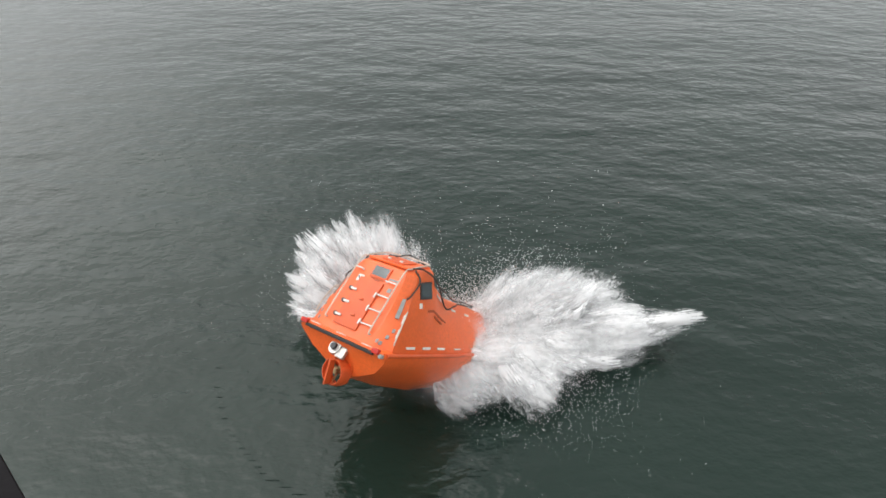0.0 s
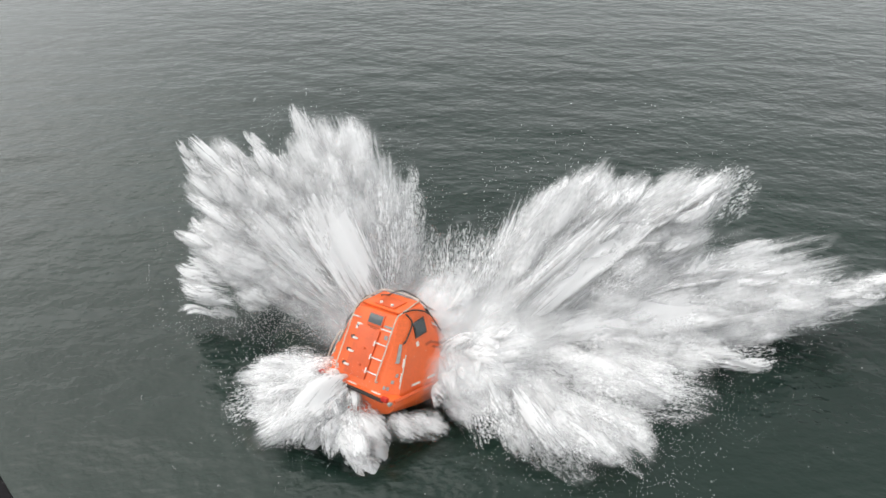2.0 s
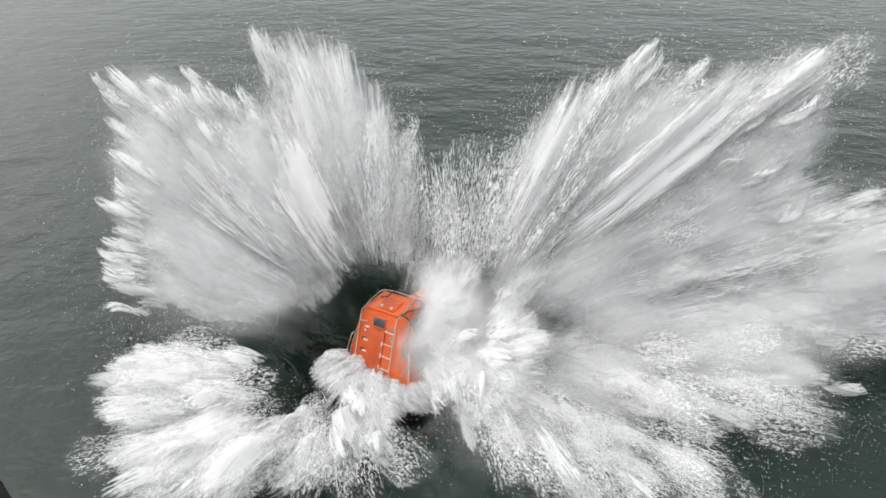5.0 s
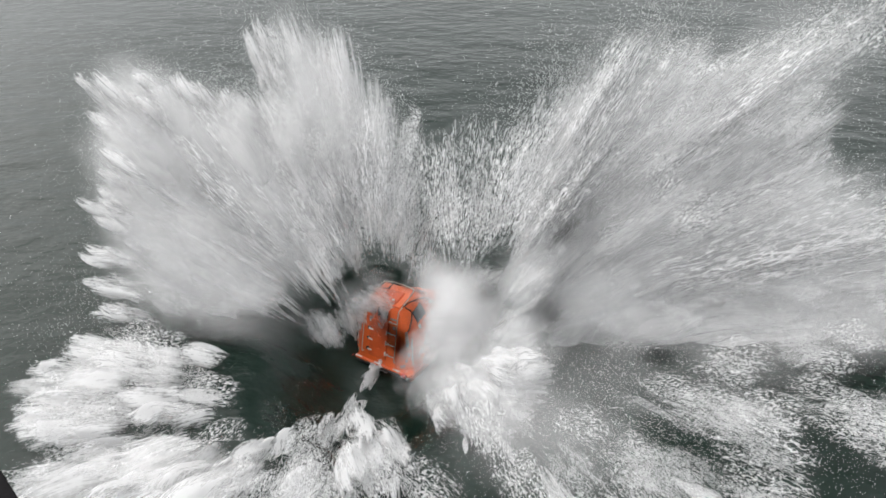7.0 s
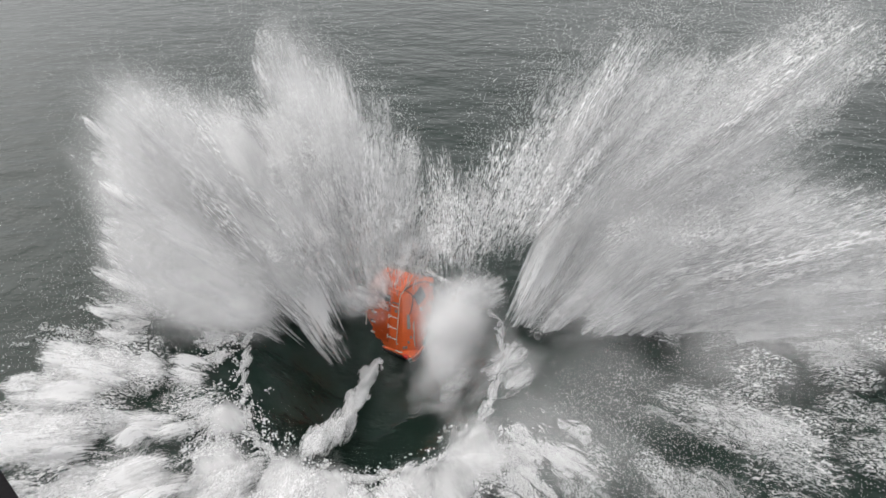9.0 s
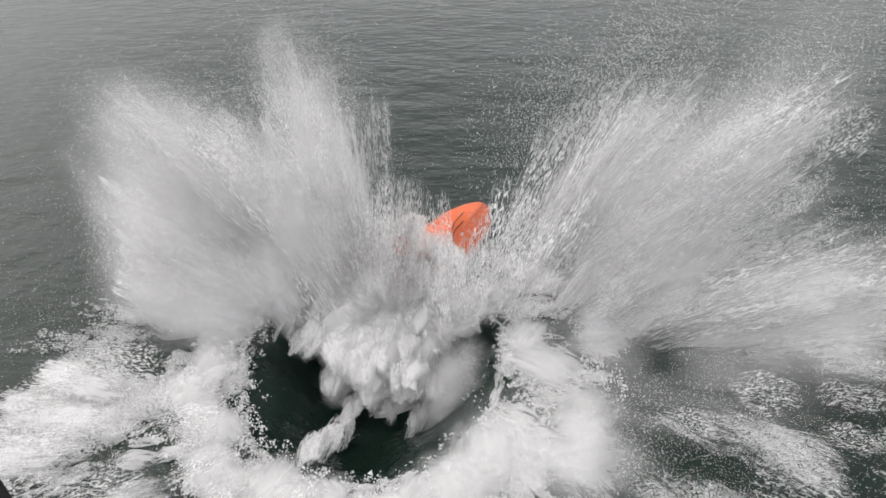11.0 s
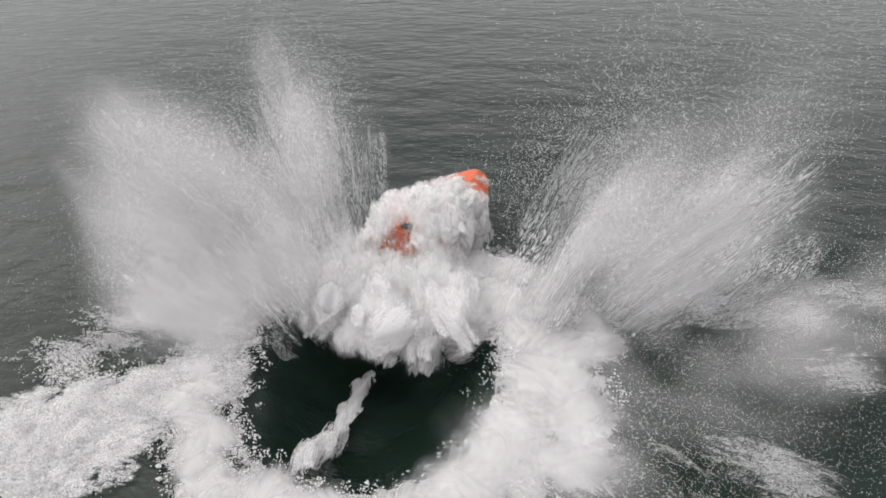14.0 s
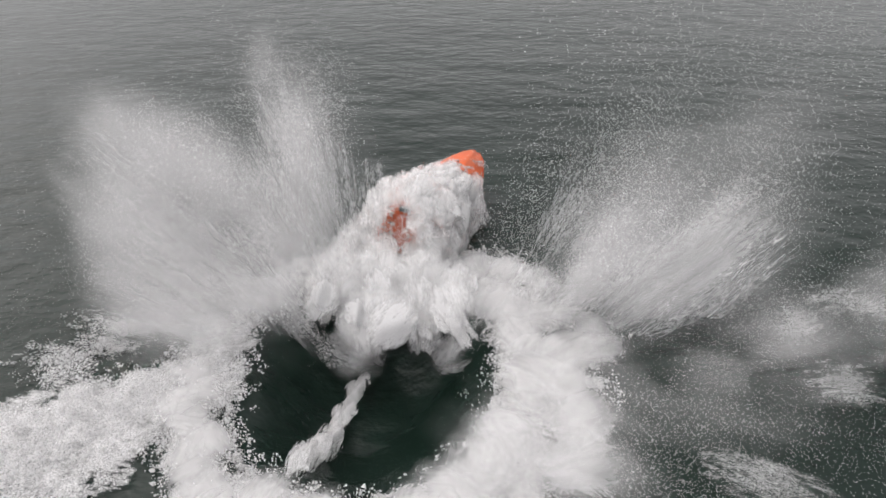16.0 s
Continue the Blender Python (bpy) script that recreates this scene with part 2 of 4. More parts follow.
def facet_patch(u0, u1, k0, k1, side, out, n=3):
    return plate(lambda i, j, o: facet_point(u0 + (u1 - u0) * j, k0 + (k1 - k0) * i, side, o), n, out)


HULL = [(0.0, 1.20, 0.92, -0.46, -0.84), (1.0, 1.22, 1.0, -0.55, -1.05), (2.4, 1.22, 1.0, -0.62, -1.22), (3.4, 1.13, 0.9, -0.6, -1.2), (4.2, 1.0, 0.74, -0.52, -1.08),
        (4.9, 0.83, 0.55, -0.42, -0.9), (5.5, 0.6, 0.36, -0.28, -0.65), (6.0, 0.37, 0.18, -0.14, -0.38), (6.34, 0.1, 0.05, -0.02, -0.12)]


def build_lifeboat():
    boat = thing("lifeboat", "orange enclosed free-fall lifeboat plunging into the sea", "lifeboat")
    rows = []
    for y, g, c, cz, kz in HULL:
        half = [(g, 0.02), (g + 0.03, -0.04), (g + 0.01, -0.16), ((g + c) / 2 + 0.03, (cz - 0.1) / 2), (c, cz), (c * 0.55, cz + (kz - cz) * 0.55), (c * 0.12, kz)]
        full = half + [(-x, z) for x, z in half[::-1]]
        rake = 0.16 + 0.34 * max(0, 1 - y / 2)
        rows.append([(x, y - rake * z, z) for x, z in full])
    part("hull", loft(rows), ORANGE, boat)
    part("canopy", loft([canopy_row(*r) for r in CANOPY]), ORANGE, boat)
    # deck edge that closes hull and canopy
    bm = bmesh.new()
    rod(bm, [(-1.2, 0.06, 0.0)] + [(-(r[1] + 0.02), max(r[0], 0.06), 0.0) for r in HULL] + [(r[1] + 0.02, max(r[0], 0.06), 0.0) for r in HULL[::-1]], 0.045, 8)
    part("gunwale", bm, ORANGE_TRIM, boat)
    bm = bmesh.new()
    box(bm, pose(0, 0.14, 0.02), 2.42, 0.34, 0.07, 0.025)
    part("stern_ledge", bm, ORANGE, boat)
    bm = bmesh.new()
    box(bm, pose(0, -0.045, -0.03), 1.95, 0.07, 0.07, 0.02)
    part("fender", bm, RUBBER, boat, "black rubber fender bar")
    for s in (-1, 1):
        bm = bmesh.new()
        box(bm, pose(s * 1.03, -0.05, 0.04), 0.17, 0.1, 0.1, 0.02)
        part("tail_light", bm, RED_LENS, boat, "red lens")
        bm = bmesh.new()
        box(bm, pose(s * 1.18, -0.05, -0.02), 0.08, 0.1, 0.08, 0.02)
        part("bracket", bm, GREY, boat, "grey metal bracket")
    for x in (-0.78, -0.02, 0.7):
        bm = bmesh.new()
        box(bm, pose(x, 0.02, 0.058), 0.26, 0.055, 0.01, 0.003)
        part("reflective_strip", bm, PALE, boat, "pale reflective tape")
    # aft wall: rails, rungs, door
    for s in (-1, 1):
        bm = bmesh.new()
        rod(bm, curve_points([on_panel(s * 0.63, 0.28, 0.0).translation, on_panel(s * 0.63, 0.32, 0.075).translation, on_panel(s * 0.63, 0.9, 0.08).translation,
                              on_panel(s * 0.63, 1.72, 0.07).translation, (s * 0.63, 0.86, 1.68), (s * 0.63, 1.10, 1.75), (s * 0.60, 1.48, 1.83)], 6), 0.016)
        part("handrail", bm, TUBE, boat, "worn pale tube handrail")
        bm = bmesh.new()
        rod(bm, curve_points([facet_point(0.95, 0.06, s), facet_point(0.95, 0.1, s, 0.07), facet_point(0.97, 0.3, s, 0.09), facet_point(1.0, 0.5, s, 0.07), facet_point(1.0, 0.54, s)], 5), 0.016)
        part("side_rail", bm, TUBE, boat, "worn pale tube rail")
    for v in (0.42, 0.75, 1.085, 1.42):
        bm = bmesh.new()
        rod(bm, [on_panel(0.31, v, 0.0).translation, on_panel(0.31, v, 0.075).translation, on_panel(0.63, v, 0.08).translation], 0.016)
        part("rung", bm, PALE, boat, "pale ladder rung")
    bm = bmesh.new()
    rod(bm, [on_panel(-0.63, 1.52, 0.08).translation, on_panel(-0.44, 1.52, 0.075).translation, on_panel(-0.44, 1.52, 0.0).translation], 0.016)
    part("rung", bm, PALE, boat, "pale ladder rung")
    bm = bmesh.new()
    box(bm, on_panel(-0.06, 0.79, 0.02), 0.66, 1.14, 0.05, 0.022)
    door = part("door", bm, ORANGE_TRIM, boat, "closed orange hatch door")
    for v in (1.04, 0.73, 0.41):
        bm = bmesh.new()
        disc(bm, on_panel(-0.46, v, 0.025), 0.045, 0.05)
        part("latch_hole", bm, DARK, door, "dark round latch hole")
        bm = bmesh.new()
        box(bm, on_panel(-0.345, v - 0.01, 0.065), 0.16, 0.05, 0.03, 0.01)
        part("latch_handle", bm, PALE, door, "pale latch handle")
        bm = bmesh.new()
        box(bm, on_panel(0.25, v + 0.02, 0.06), 0.035, 0.13, 0.035, 0.01)
        part("hinge", bm, PALE, door, "pale hinge pin")
    for x, v in ((-0.02, 0.88), (0.0, 0.5)):
        bm = bmesh.new()
        box(bm, on_panel(x, v, 0.06), 0.1, 0.05, 0.04, 0.012)
        part("door_catch", bm, ORANGE_TRIM, door)
    # aft window
    bm = bmesh.new()
    box(bm, on_panel(0.03, 1.585, 0.012), 0.48, 0.30, 0.03, 0.012)
    win = part("aft_window", bm, ORANGE_TRIM, boat, "aft window in an orange frame")
    bm = bmesh.new()
    box(bm, on_panel(0.03, 1.585, 0.022), 0.41, 0.225, 0.022, 0.01)
    part("pane", bm, GLASS, win, "dark smoked pane")
    # arrow sign and printed lines
    bm = bmesh.new()
    box(bm, on_panel(-0.40, 1.32, 0.012), 0.155, 0.155, 0.01, 0.003)
    sign = part("sign", bm, PALE, boat, "white sign with a dark arrow")
    bm = bmesh.new()
    for s in (-1, 1):
        box(bm, on_panel(-0.40 + s * 0.025, 1.32, 0.02) @ pose(0, 0, 0, 0, 0, s * 45), 0.085, 0.028, 0.008)
    part("arrow", bm, DARK, sign)
    for v, w in ((1.405, 0.34), (1.375, 0.2)):
        bm = bmesh.new()
        box(bm, on_panel(0.02, v, 0.004), w, 0.022, 0.008)
        part("print_bar", bm, PRINT, boat, "faded printed line")
    for x, v, w, h in ((0.47, 1.26, 0.10, 0.10), (0.44, 1.50, 0.24, 0.05), (0.86, 0.22, 0.06, 0.08)):
        bm = bmesh.new()
        box(bm, on_panel(x, v, 0.006), w, h, 0.012, 0.004)
        part("plate", bm, GREY, boat, "small grey plate")
    # tower roof
    bm = bmesh.new()
    box(bm, pose(0, 1.22, 1.72, 8), 1.14, 0.76, 0.05, 0.02)
    part("tower_roof", bm, ORANGE, boat)
    bm = bmesh.new()
    box(bm, pose(0.05, 1.14, 1.745, 8), 0.62, 0.46, 0.045, 0.02)
    hatch = part("roof_hatch", bm, ORANGE_TRIM, boat, "closed orange roof hatch")
    for x in (-0.12, 0.22):
        bm = bmesh.new()
        disc(bm, pose(x, 1.0, 1.755), 0.04, 0.05, 12)
        part("knob", bm, PALE, hatch, "pale knob")
    bm = bmesh.new()
    rod(bm, [(-0.40, 1.30, 1.73), (-0.40, 1.30, 1.80), (-0.20, 1.36, 1.82), (-0.20, 1.36, 1.74)], 0.014)
    part("grab_handle", bm, DARK, boat, "dark grab handle")
    bm = bmesh.new()
    rod(bm, curve_points([(-0.60, 1.48, 1.83), (-0.5, 1.58, 1.84), (0, 1.62, 1.85), (0.5, 1.58, 1.84), (0.60, 1.48, 1.83)], 5), 0.017)
    part("roof_rail", bm, TUBE, boat, "worn pale tube rail")
    # tower windows
    for s in (-1, 1):
        w = part("side_window", side_patch(1.04, 1.48, 0.70, 0.93, s, 0.018), DARK, boat, "side window in a dark gasket")
        part("pane", side_patch(1.08, 1.44, 0.73, 0.90, s, 0.026), GLASS, w, "dark smoked pane")
        bm = bmesh.new()
        box(bm, pose(s * 0.3, 2.04, 1.42, -50), 0.42, 0.26, 0.03, 0.012)
        part("front_window", bm, GLASS, boat, "dark smoked front window")
        part("grip_pad", facet_patch(0.42, 0.66, 0.42, 0.70, s, 0.03), GREY, boat, "grey slotted grip strip")
        for k in (0.16, 0.36):
            part("reflective_strip", facet_patch(0.86, 0.94, k, k + 0.13, s, 0.012), PALE, boat, "pale reflective tape")
        for u, k in ((0.45, 0.12), (0.30, 0.02), (0.6, 0.22)):
            part("plate", facet_patch(u, u + 0.14, k, k + 0.05, s, 0.015, 2), GREY, boat, "small grey plate")
        part("sign", side_patch(1.02, 1.11, 0.58, 0.65, s, 0.012, 0.012, 2), PALE, boat, "small white sign")
        for y in (0.7, 1.25, 1.8, 2.5, 3.3, 4.1, 4.8):
            part("reflective_strip", side_patch(y, y + 0.28, 0.015, 0.05, s, 0.012, 0.012, 2), PALE, boat, "pale reflective tape")
        for y in (1.9, 2.6, 3.3):
            part("reflective_strip", side_patch(y, y + 0.2, 0.90, 0.95, s, 0.012, 0.012, 2), PALE, boat, "pale reflective tape")
        for k, a, b in ((0.52, 1.35, 2.15), (0.44, 1.6, 1.95)):
            part("print_bar", side_patch(a, b, k, k + 0.035, s, 0.008, 0.008, 4), PRINT, boat, "faded printed line")
    # lifelines over the tower and the fore canopy
    for s in (-1, 1):
        bm = bmesh.new()
        rod(bm, curve_points([(s * 0.64, 0.9, 1.70), (s * 0.72, 1.2, 1.72), (s * 0.78, 1.7, 1.52), (s * 0.82, 2.2, 0.98), (s * 0.70, 2.75, 1.02), (s * 0.52, 3.2, 1.04), (s * 0.46, 3.9, 0.98)], 6), 0.018)
        part("lifeline", bm, ROPE, boat, "dark slack lifeline")
        bm = bmesh.new()
        rod(bm, curve_points([(s * 0.68, 0.95, 1.68), (s * 0.84, 1.0, 1.48), facet_point(0.95, 0.76, s, 0.05), facet_point(0.7, 0.70, s, 0.04)], 6), 0.018)
        part("lifeline", bm, ROPE, boat, "dark slack lifeline")
    bm = bmesh.new()
    rod(bm, curve_points([(-0.3, 1.4, 1.78), (-0.1, 1.65, 1.9), (0.2, 1.85, 1.78), (0.45, 2.15, 1.46), (0.5, 2.9, 1.12), (0.3, 3.6, 1.06), (0.2, 4.4, 0.96)], 6), 0.016)
    part("painter_line", bm, ROPE, boat, "dark painter line")
    # stern gear
    bm = bmesh.new()
    disc(bm, pose(-0.12, 0.10, -0.27, 63), 0.16, 0.12, 24)
    hook = part("release_hook", bm, STEEL, boat, "round grey release hook plate")
    bm = bmesh.new()
    disc(bm, pose(-0.12, 0.03, -0.24, 63), 0.075, 0.10, 16)
    part("hook_pin", bm, DARK, hook)
    bm = bmesh.new()
    box(bm, pose(0.08, 0.10, -0.30, -27), 0.22, 0.1, 0.3, 0.03)
    part("hook_bracket", bm, STEEL, hook, "grey steel bracket")
    bm = bmesh.new()
    rings = []
    for r, y in ((0.27, 0.02), (0.30, 0.12), (0.295, 0.30), (0.26, 0.32), (0.24, 0.18), (0.255, 0.02)):
        rings.append([(r * math.cos(a), y, r * math.sin(a) - 0.74) for a in (k * math.tau / 28 for k in range(29))])
    rings.append(rings[0])
    bm = loft(rings, caps=False)
    bmesh.ops.remove_doubles(bm, verts=bm.verts[:], dist=1e-4)
    nozzle = part("propeller_nozzle", bm, ORANGE_TRIM, boat, "orange ring nozzle around the propeller")
    bm = bmesh.new()
    disc(bm, pose(0, 0.22, -0.74, 90), 0.055, 0.22, 14)
    for k in range(4):
        box(bm, pose(0, 0.22, -0.74, 0, 90 * k + 20, 0) @ pose(0, 0, 0.14, 0, 0, 35), 0.11, 0.02, 0.2, 0.008)
    part("propeller", bm, PROP, nozzle, "bronze four-bladed propeller")
    bm = bmesh.new()
    box(bm, pose(0, -0.04, -0.74, 0, 0, 8), 0.04, 0.2, 0.52, 0.015)
    part("rudder", bm, ORANGE_TRIM, boat)
    bm = bmesh.new()
    rod(bm, [(0, 0.7, -0.62), (0, 0.30, -0.74)], 0.05, 10)
    part("skeg", bm, ORANGE_TRIM, boat)
    return boat


lifeboat = build_lifeboat()
BOAT_ROWS = [(0.0, -2.29, 9.31, 3.00, -36.6, -8.5, -36.2), (1.5, -2.18, 9.59, 1.45, -23.8, -10.2, -35.6), (3.0, -2.04, 10.46, 0.20, -13.5, -10.9, -35.8),
             (4.0, -1.98, 10.98, -0.33, -8.8, -11.6, -36.5), (5.2, -1.95, 11.88, -0.95, -3.2, -11.0, -36.3), (6.5, -1.92, 12.79, -1.45, 1.4, -10.1, -36.0),
             (7.5, -1.90, 13.44, -1.60, 2.8, -9.6, -36.2), (8.5, -1.86, 14.00, -1.58, 4.4, -9.7, -36.9), (9.2, -1.80, 14.20, -1.42, 4.8, -8.8, -36.5), (10.5, -1.62, 14.7, -0.7, 4.5, -4.5, -32.0),
             (12.0, -1.30, 15.1, 0.05, 3.5, -1.0, -28.5), (14.0, -1.12, 16.1, 0.25, 6.0, -1.0, -27.0), (16.0, -1.02, 17.0, 0.40, 9.0, -1.5, -27.0)]


# ---- spray and foam: rigid sheets of white water and clumps of drops ----
scene.cycles.transparent_max_bounces = 64


def veil_material(name, density, hard=1.2, at_cover=0.10, rag=1.0, stretch=6.5, soft_edge=1.2, lace=0.0, grain=0.0, detail=7, white=0.97, blade=False):
    """White water whose cover thins out towards the ragged edge of its sheet, in streaks along x, in grains or in a net of drops."""
    m = bpy.data.materials.new(name)
    m.use_nodes = True
    n, l = m.node_tree.nodes, m.node_tree.links
    n.clear()

    def math_node(op, a, b=None, clamp=False):
        k = n.new("ShaderNodeMath")
        k.operation, k.use_clamp = op, clamp
        for i, v in enumerate((a, b)):
            if v is None:
                continue
            if isinstance(v, (int, float)):
                k.inputs[i].default_value = v
            else:
                l.new(v, k.inputs[i])
        return k.outputs[0]

    co, info, sep = n.new("ShaderNodeTexCoord"), n.new("ShaderNodeObjectInfo"), n.new("ShaderNodeSeparateXYZ")
    l.new(co.outputs["UV" if blade else "Object"], sep.inputs[0])
    shift = n.new("ShaderNodeCombineXYZ")
    for k in range(3):
        l.new(math_node("MULTIPLY", info.outputs["Random"], 37.0 + 11 * k), shift.inputs[k])
    flat_co = n.new("ShaderNodeCombineXYZ")
    l.new(sep.outputs[0], flat_co.inputs[0])
    l.new(sep.outputs[1], flat_co.inputs[1])

    def noise_tex(sx, sy, octaves, rough=0.6):
        mp, tx, add = n.new("ShaderNodeMapping"), n.new("ShaderNodeTexNoise"), n.new("ShaderNodeVectorMath")
        mp.inputs["Scale"].default_value = (sx, sy, 1)
        l.new(flat_co.outputs[0], mp.inputs["Vector"])
        l.new(mp.outputs[0], add.inputs[0])
        l.new(shift.outputs[0], add.inputs[1])
        tx.inputs["Scale"].default_value, tx.inputs["Detail"].default_value, tx.inputs["Roughness"].default_value = 1.0, octaves, rough
        l.new(add.outputs[0], tx.inputs["Vector"])
        return tx.outputs["Fac"], add

    across = math_node("MULTIPLY", sep.outputs[1], sep.outputs[1])
    r2 = math_node("ADD", math_node("MULTIPLY", sep.outputs[0], sep.outputs[0]), math_node("MULTIPLY", sep.outputs[1], sep.outputs[1]))
    fall = math_node("POWER", math_node("SUBTRACT", 1.0, r2, True), soft_edge)
    if blade:
        # x runs from the foot, 0, to the tip, 3; y from side to side
        tip = math_node("MULTIPLY", math_node("SUBTRACT", 3.0, sep.outputs[0]), 1.5, True)
        foot = math_node("MULTIPLY", math_node("SUBTRACT", sep.outputs[0], 1.25), 1.2, True)
        fall = math_node("MULTIPLY", math_node("MULTIPLY", tip, foot), math_node("POWER", math_node("SUBTRACT", 1.0, across, True), soft_edge))
    st, _ = noise_tex(1.1, stretch, detail, 0.68)
    lump, _ = noise_tex(2.6, 3.2, detail, 0.70)
    ragged = math_node("ADD", math_node("MULTIPLY", math_node("SUBTRACT", st, 0.5), rag * 2.4), math_node("MULTIPLY", math_node("SUBTRACT", lump, 0.5), rag * 2.0))
    body = math_node("ADD", fall, math_node("MULTIPLY", ragged, math_node("MULTIPLY", fall, 3.0, True)))
    cover = math_node("MULTIPLY", math_node("SUBTRACT", body, at_cover), hard, True)
    if grain:
        g, _ = noise_tex(24.0, 34.0, 3, 0.7)
        gg = math_node("MULTIPLY", math_node("SUBTRACT", g, 0.44), 9.0, True)
        cover = math_node("MULTIPLY", cover, math_node("ADD", math_node("MULTIPLY", gg, grain), 1 - grain))
    if lace:
        _, add = noise_tex(6.0, 12.0, 1)
        wob = n.new("ShaderNodeTexNoise")
        wob.inputs["Scale"].default_value, wob.inputs["Detail"].default_value = 1.3, 4
        l.new(add.outputs[0], wob.inputs["Vector"])
        mixv = n.new("ShaderNodeVectorMath")
        mixv.operation = "MULTIPLY_ADD"
        mixv.inputs[1].default_value = (1.5, 1.5, 1.5)
        l.new(wob.outputs["Color"], mixv.inputs[0])
        l.new(add.outputs[0], mixv.inputs[2])
        vo = n.new("ShaderNodeTexVoronoi")
        vo.feature = "DISTANCE_TO_EDGE"
        vo.inputs["Scale"].default_value = 1.0
        l.new(mixv.outputs[0], vo.inputs["Vector"])
        fine, _ = noise_tex(11.0, 15.0, 4, 0.75)
        wide = math_node("MULTIPLY", math_node("SUBTRACT", fine, 0.38), 0.8)
        net = math_node("MULTIPLY", math_node("SUBTRACT", wide, vo.outputs["Distance"]), 14.0, True)
        cover = math_node("MULTIPLY", cover, math_node("ADD", math_node("MULTIPLY", net, lace), 0.05))
    cover = math_node("MULTIPLY", cover, density, True)
    out, clear, mix, both = n.new("ShaderNodeOutputMaterial"), n.new("ShaderNodeBsdfTransparent"), n.new("ShaderNodeMixShader"), n.new("ShaderNodeMixShader")
    d, tr = n.new("ShaderNodeBsdfDiffuse"), n.new("ShaderNodeBsdfTranslucent")
    d.inputs["Color"].default_value = tr.inputs["Color"].default_value = (white, white, white, 1)
    bump = n.new("ShaderNodeBump")
    bump.inputs["Strength"].default_value, bump.inputs["Distance"].default_value = 0.5, 0.25
    l.new(lump, bump.inputs["Height"])
    # a cloud of drops scatters light from all round, so its face counts for little
    soft = n.new("ShaderNodeMix")
    soft.data_type = "VECTOR"
    soft.inputs[0].default_value = 0.78
    l.new(bump.outputs["Normal"], soft.inputs[4])
    soft.inputs[5].default_value = (-0.15, -0.3, 0.94)
    unit = n.new("ShaderNodeVectorMath")
    unit.operation = "NORMALIZE"
    l.new(soft.outputs[1], unit.inputs[0])
    l.new(unit.outputs[0], d.inputs["Normal"])
    both.inputs[0].default_value = 0.4
    l.new(d.outputs[0], both.inputs[1])
    l.new(tr.outputs[0], both.inputs[2])
    l.new(cover, mix.inputs[0])
    l.new(clear.outputs[0], mix.inputs[1])
    l.new(both.outputs[0], mix.inputs[2])
    l.new(mix.outputs[0], out.inputs["Surface"])
    return m


WHITE = veil_material("white_sheet", 0.85, 1.7, 0.20, 1.2, 7.0, 1.2)
CORE = veil_material("thick_spray", 0.75, 1.1, 0.10, 0.8, 4.5, 1.6)
JET = veil_material("white_jet", 0.95, 1.9, 0.12, 0.95, 8.0, 0.8, detail=8, blade=True)
JET_MIST = veil_material("misty_jet", 0.42, 1.2, 0.10, 0.8, 6.0, 1.0, detail=7, blade=True)
JET_LACE = veil_material("laced_jet", 0.95, 1.7, 0.10, 0.9, 5.0, 0.7, lace=1.0, blade=True)
JET_DROPS = veil_material("jet_of_drops", 0.5, 1.6, 0.34, 1.3, 6.0, 0.8, grain=0.97, blade=True)
SOLID = veil_material("thick_foam", 0.96, 1.9, 0.12, 0.8, 4.0, 1.0, grain=0.12)
VEIL = veil_material("soft_spray", 0.5, 1.1, 0.05, 0.4, 4.0, 1.5, detail=5)
HAZE = veil_material("fine_mist", 0.20, 1.1, 0.05, 0.55, 5.0, 1.5, detail=5)
MIST = veil_material("thin_mist", 0.10, 1.0, 0.05, 0.5, 4.0, 1.8, detail=5)
NET = veil_material("drop_net", 0.8, 1.8, 0.24, 0.9, 6.5, 1.0, lace=1.0)
GRAIN = veil_material("drop_grain", 0.5, 1.7, 0.30, 1.1, 5.0, 1.0, grain=0.95)
FROTH = veil_material("froth", 1.0, 2.4, 0.18, 1.5, 3.2, 0.9, grain=0.75)
THIN_FROTH = veil_material("thin_froth", 1.0, 2.0, 0.15, 1.1, 4.0, 0.8, lace=1.0)


def relief(name, mat, dome, rough, nx=16, ny=12):
    """A domed, uneven sheet two units long and wide."""
    x, y = np.meshgrid(np.linspace(-1, 1, nx), np.linspace(-1, 1, ny))
    h = dome * (1 - x * x) * (1 - y * y)
    for k in range(5):
        a, b, c = rng.uniform(1, 5), rng.uniform(1, 6), rng.uniform(0, 6)
        h = h + rough / (1 + 0.5 * k) * np.sin(a * x + b * y + c) * 0.5
    V = np.stack([x, y, h], -1).reshape(-1, 3)
    i = np.arange(len(V)).reshape(ny, nx)
    F = np.stack([i[:-1, :-1], i[:-1, 1:], i[1:, 1:], i[1:, :-1]], -1).reshape(-1, 4)
    return mesh_of(name, V, F, mat)


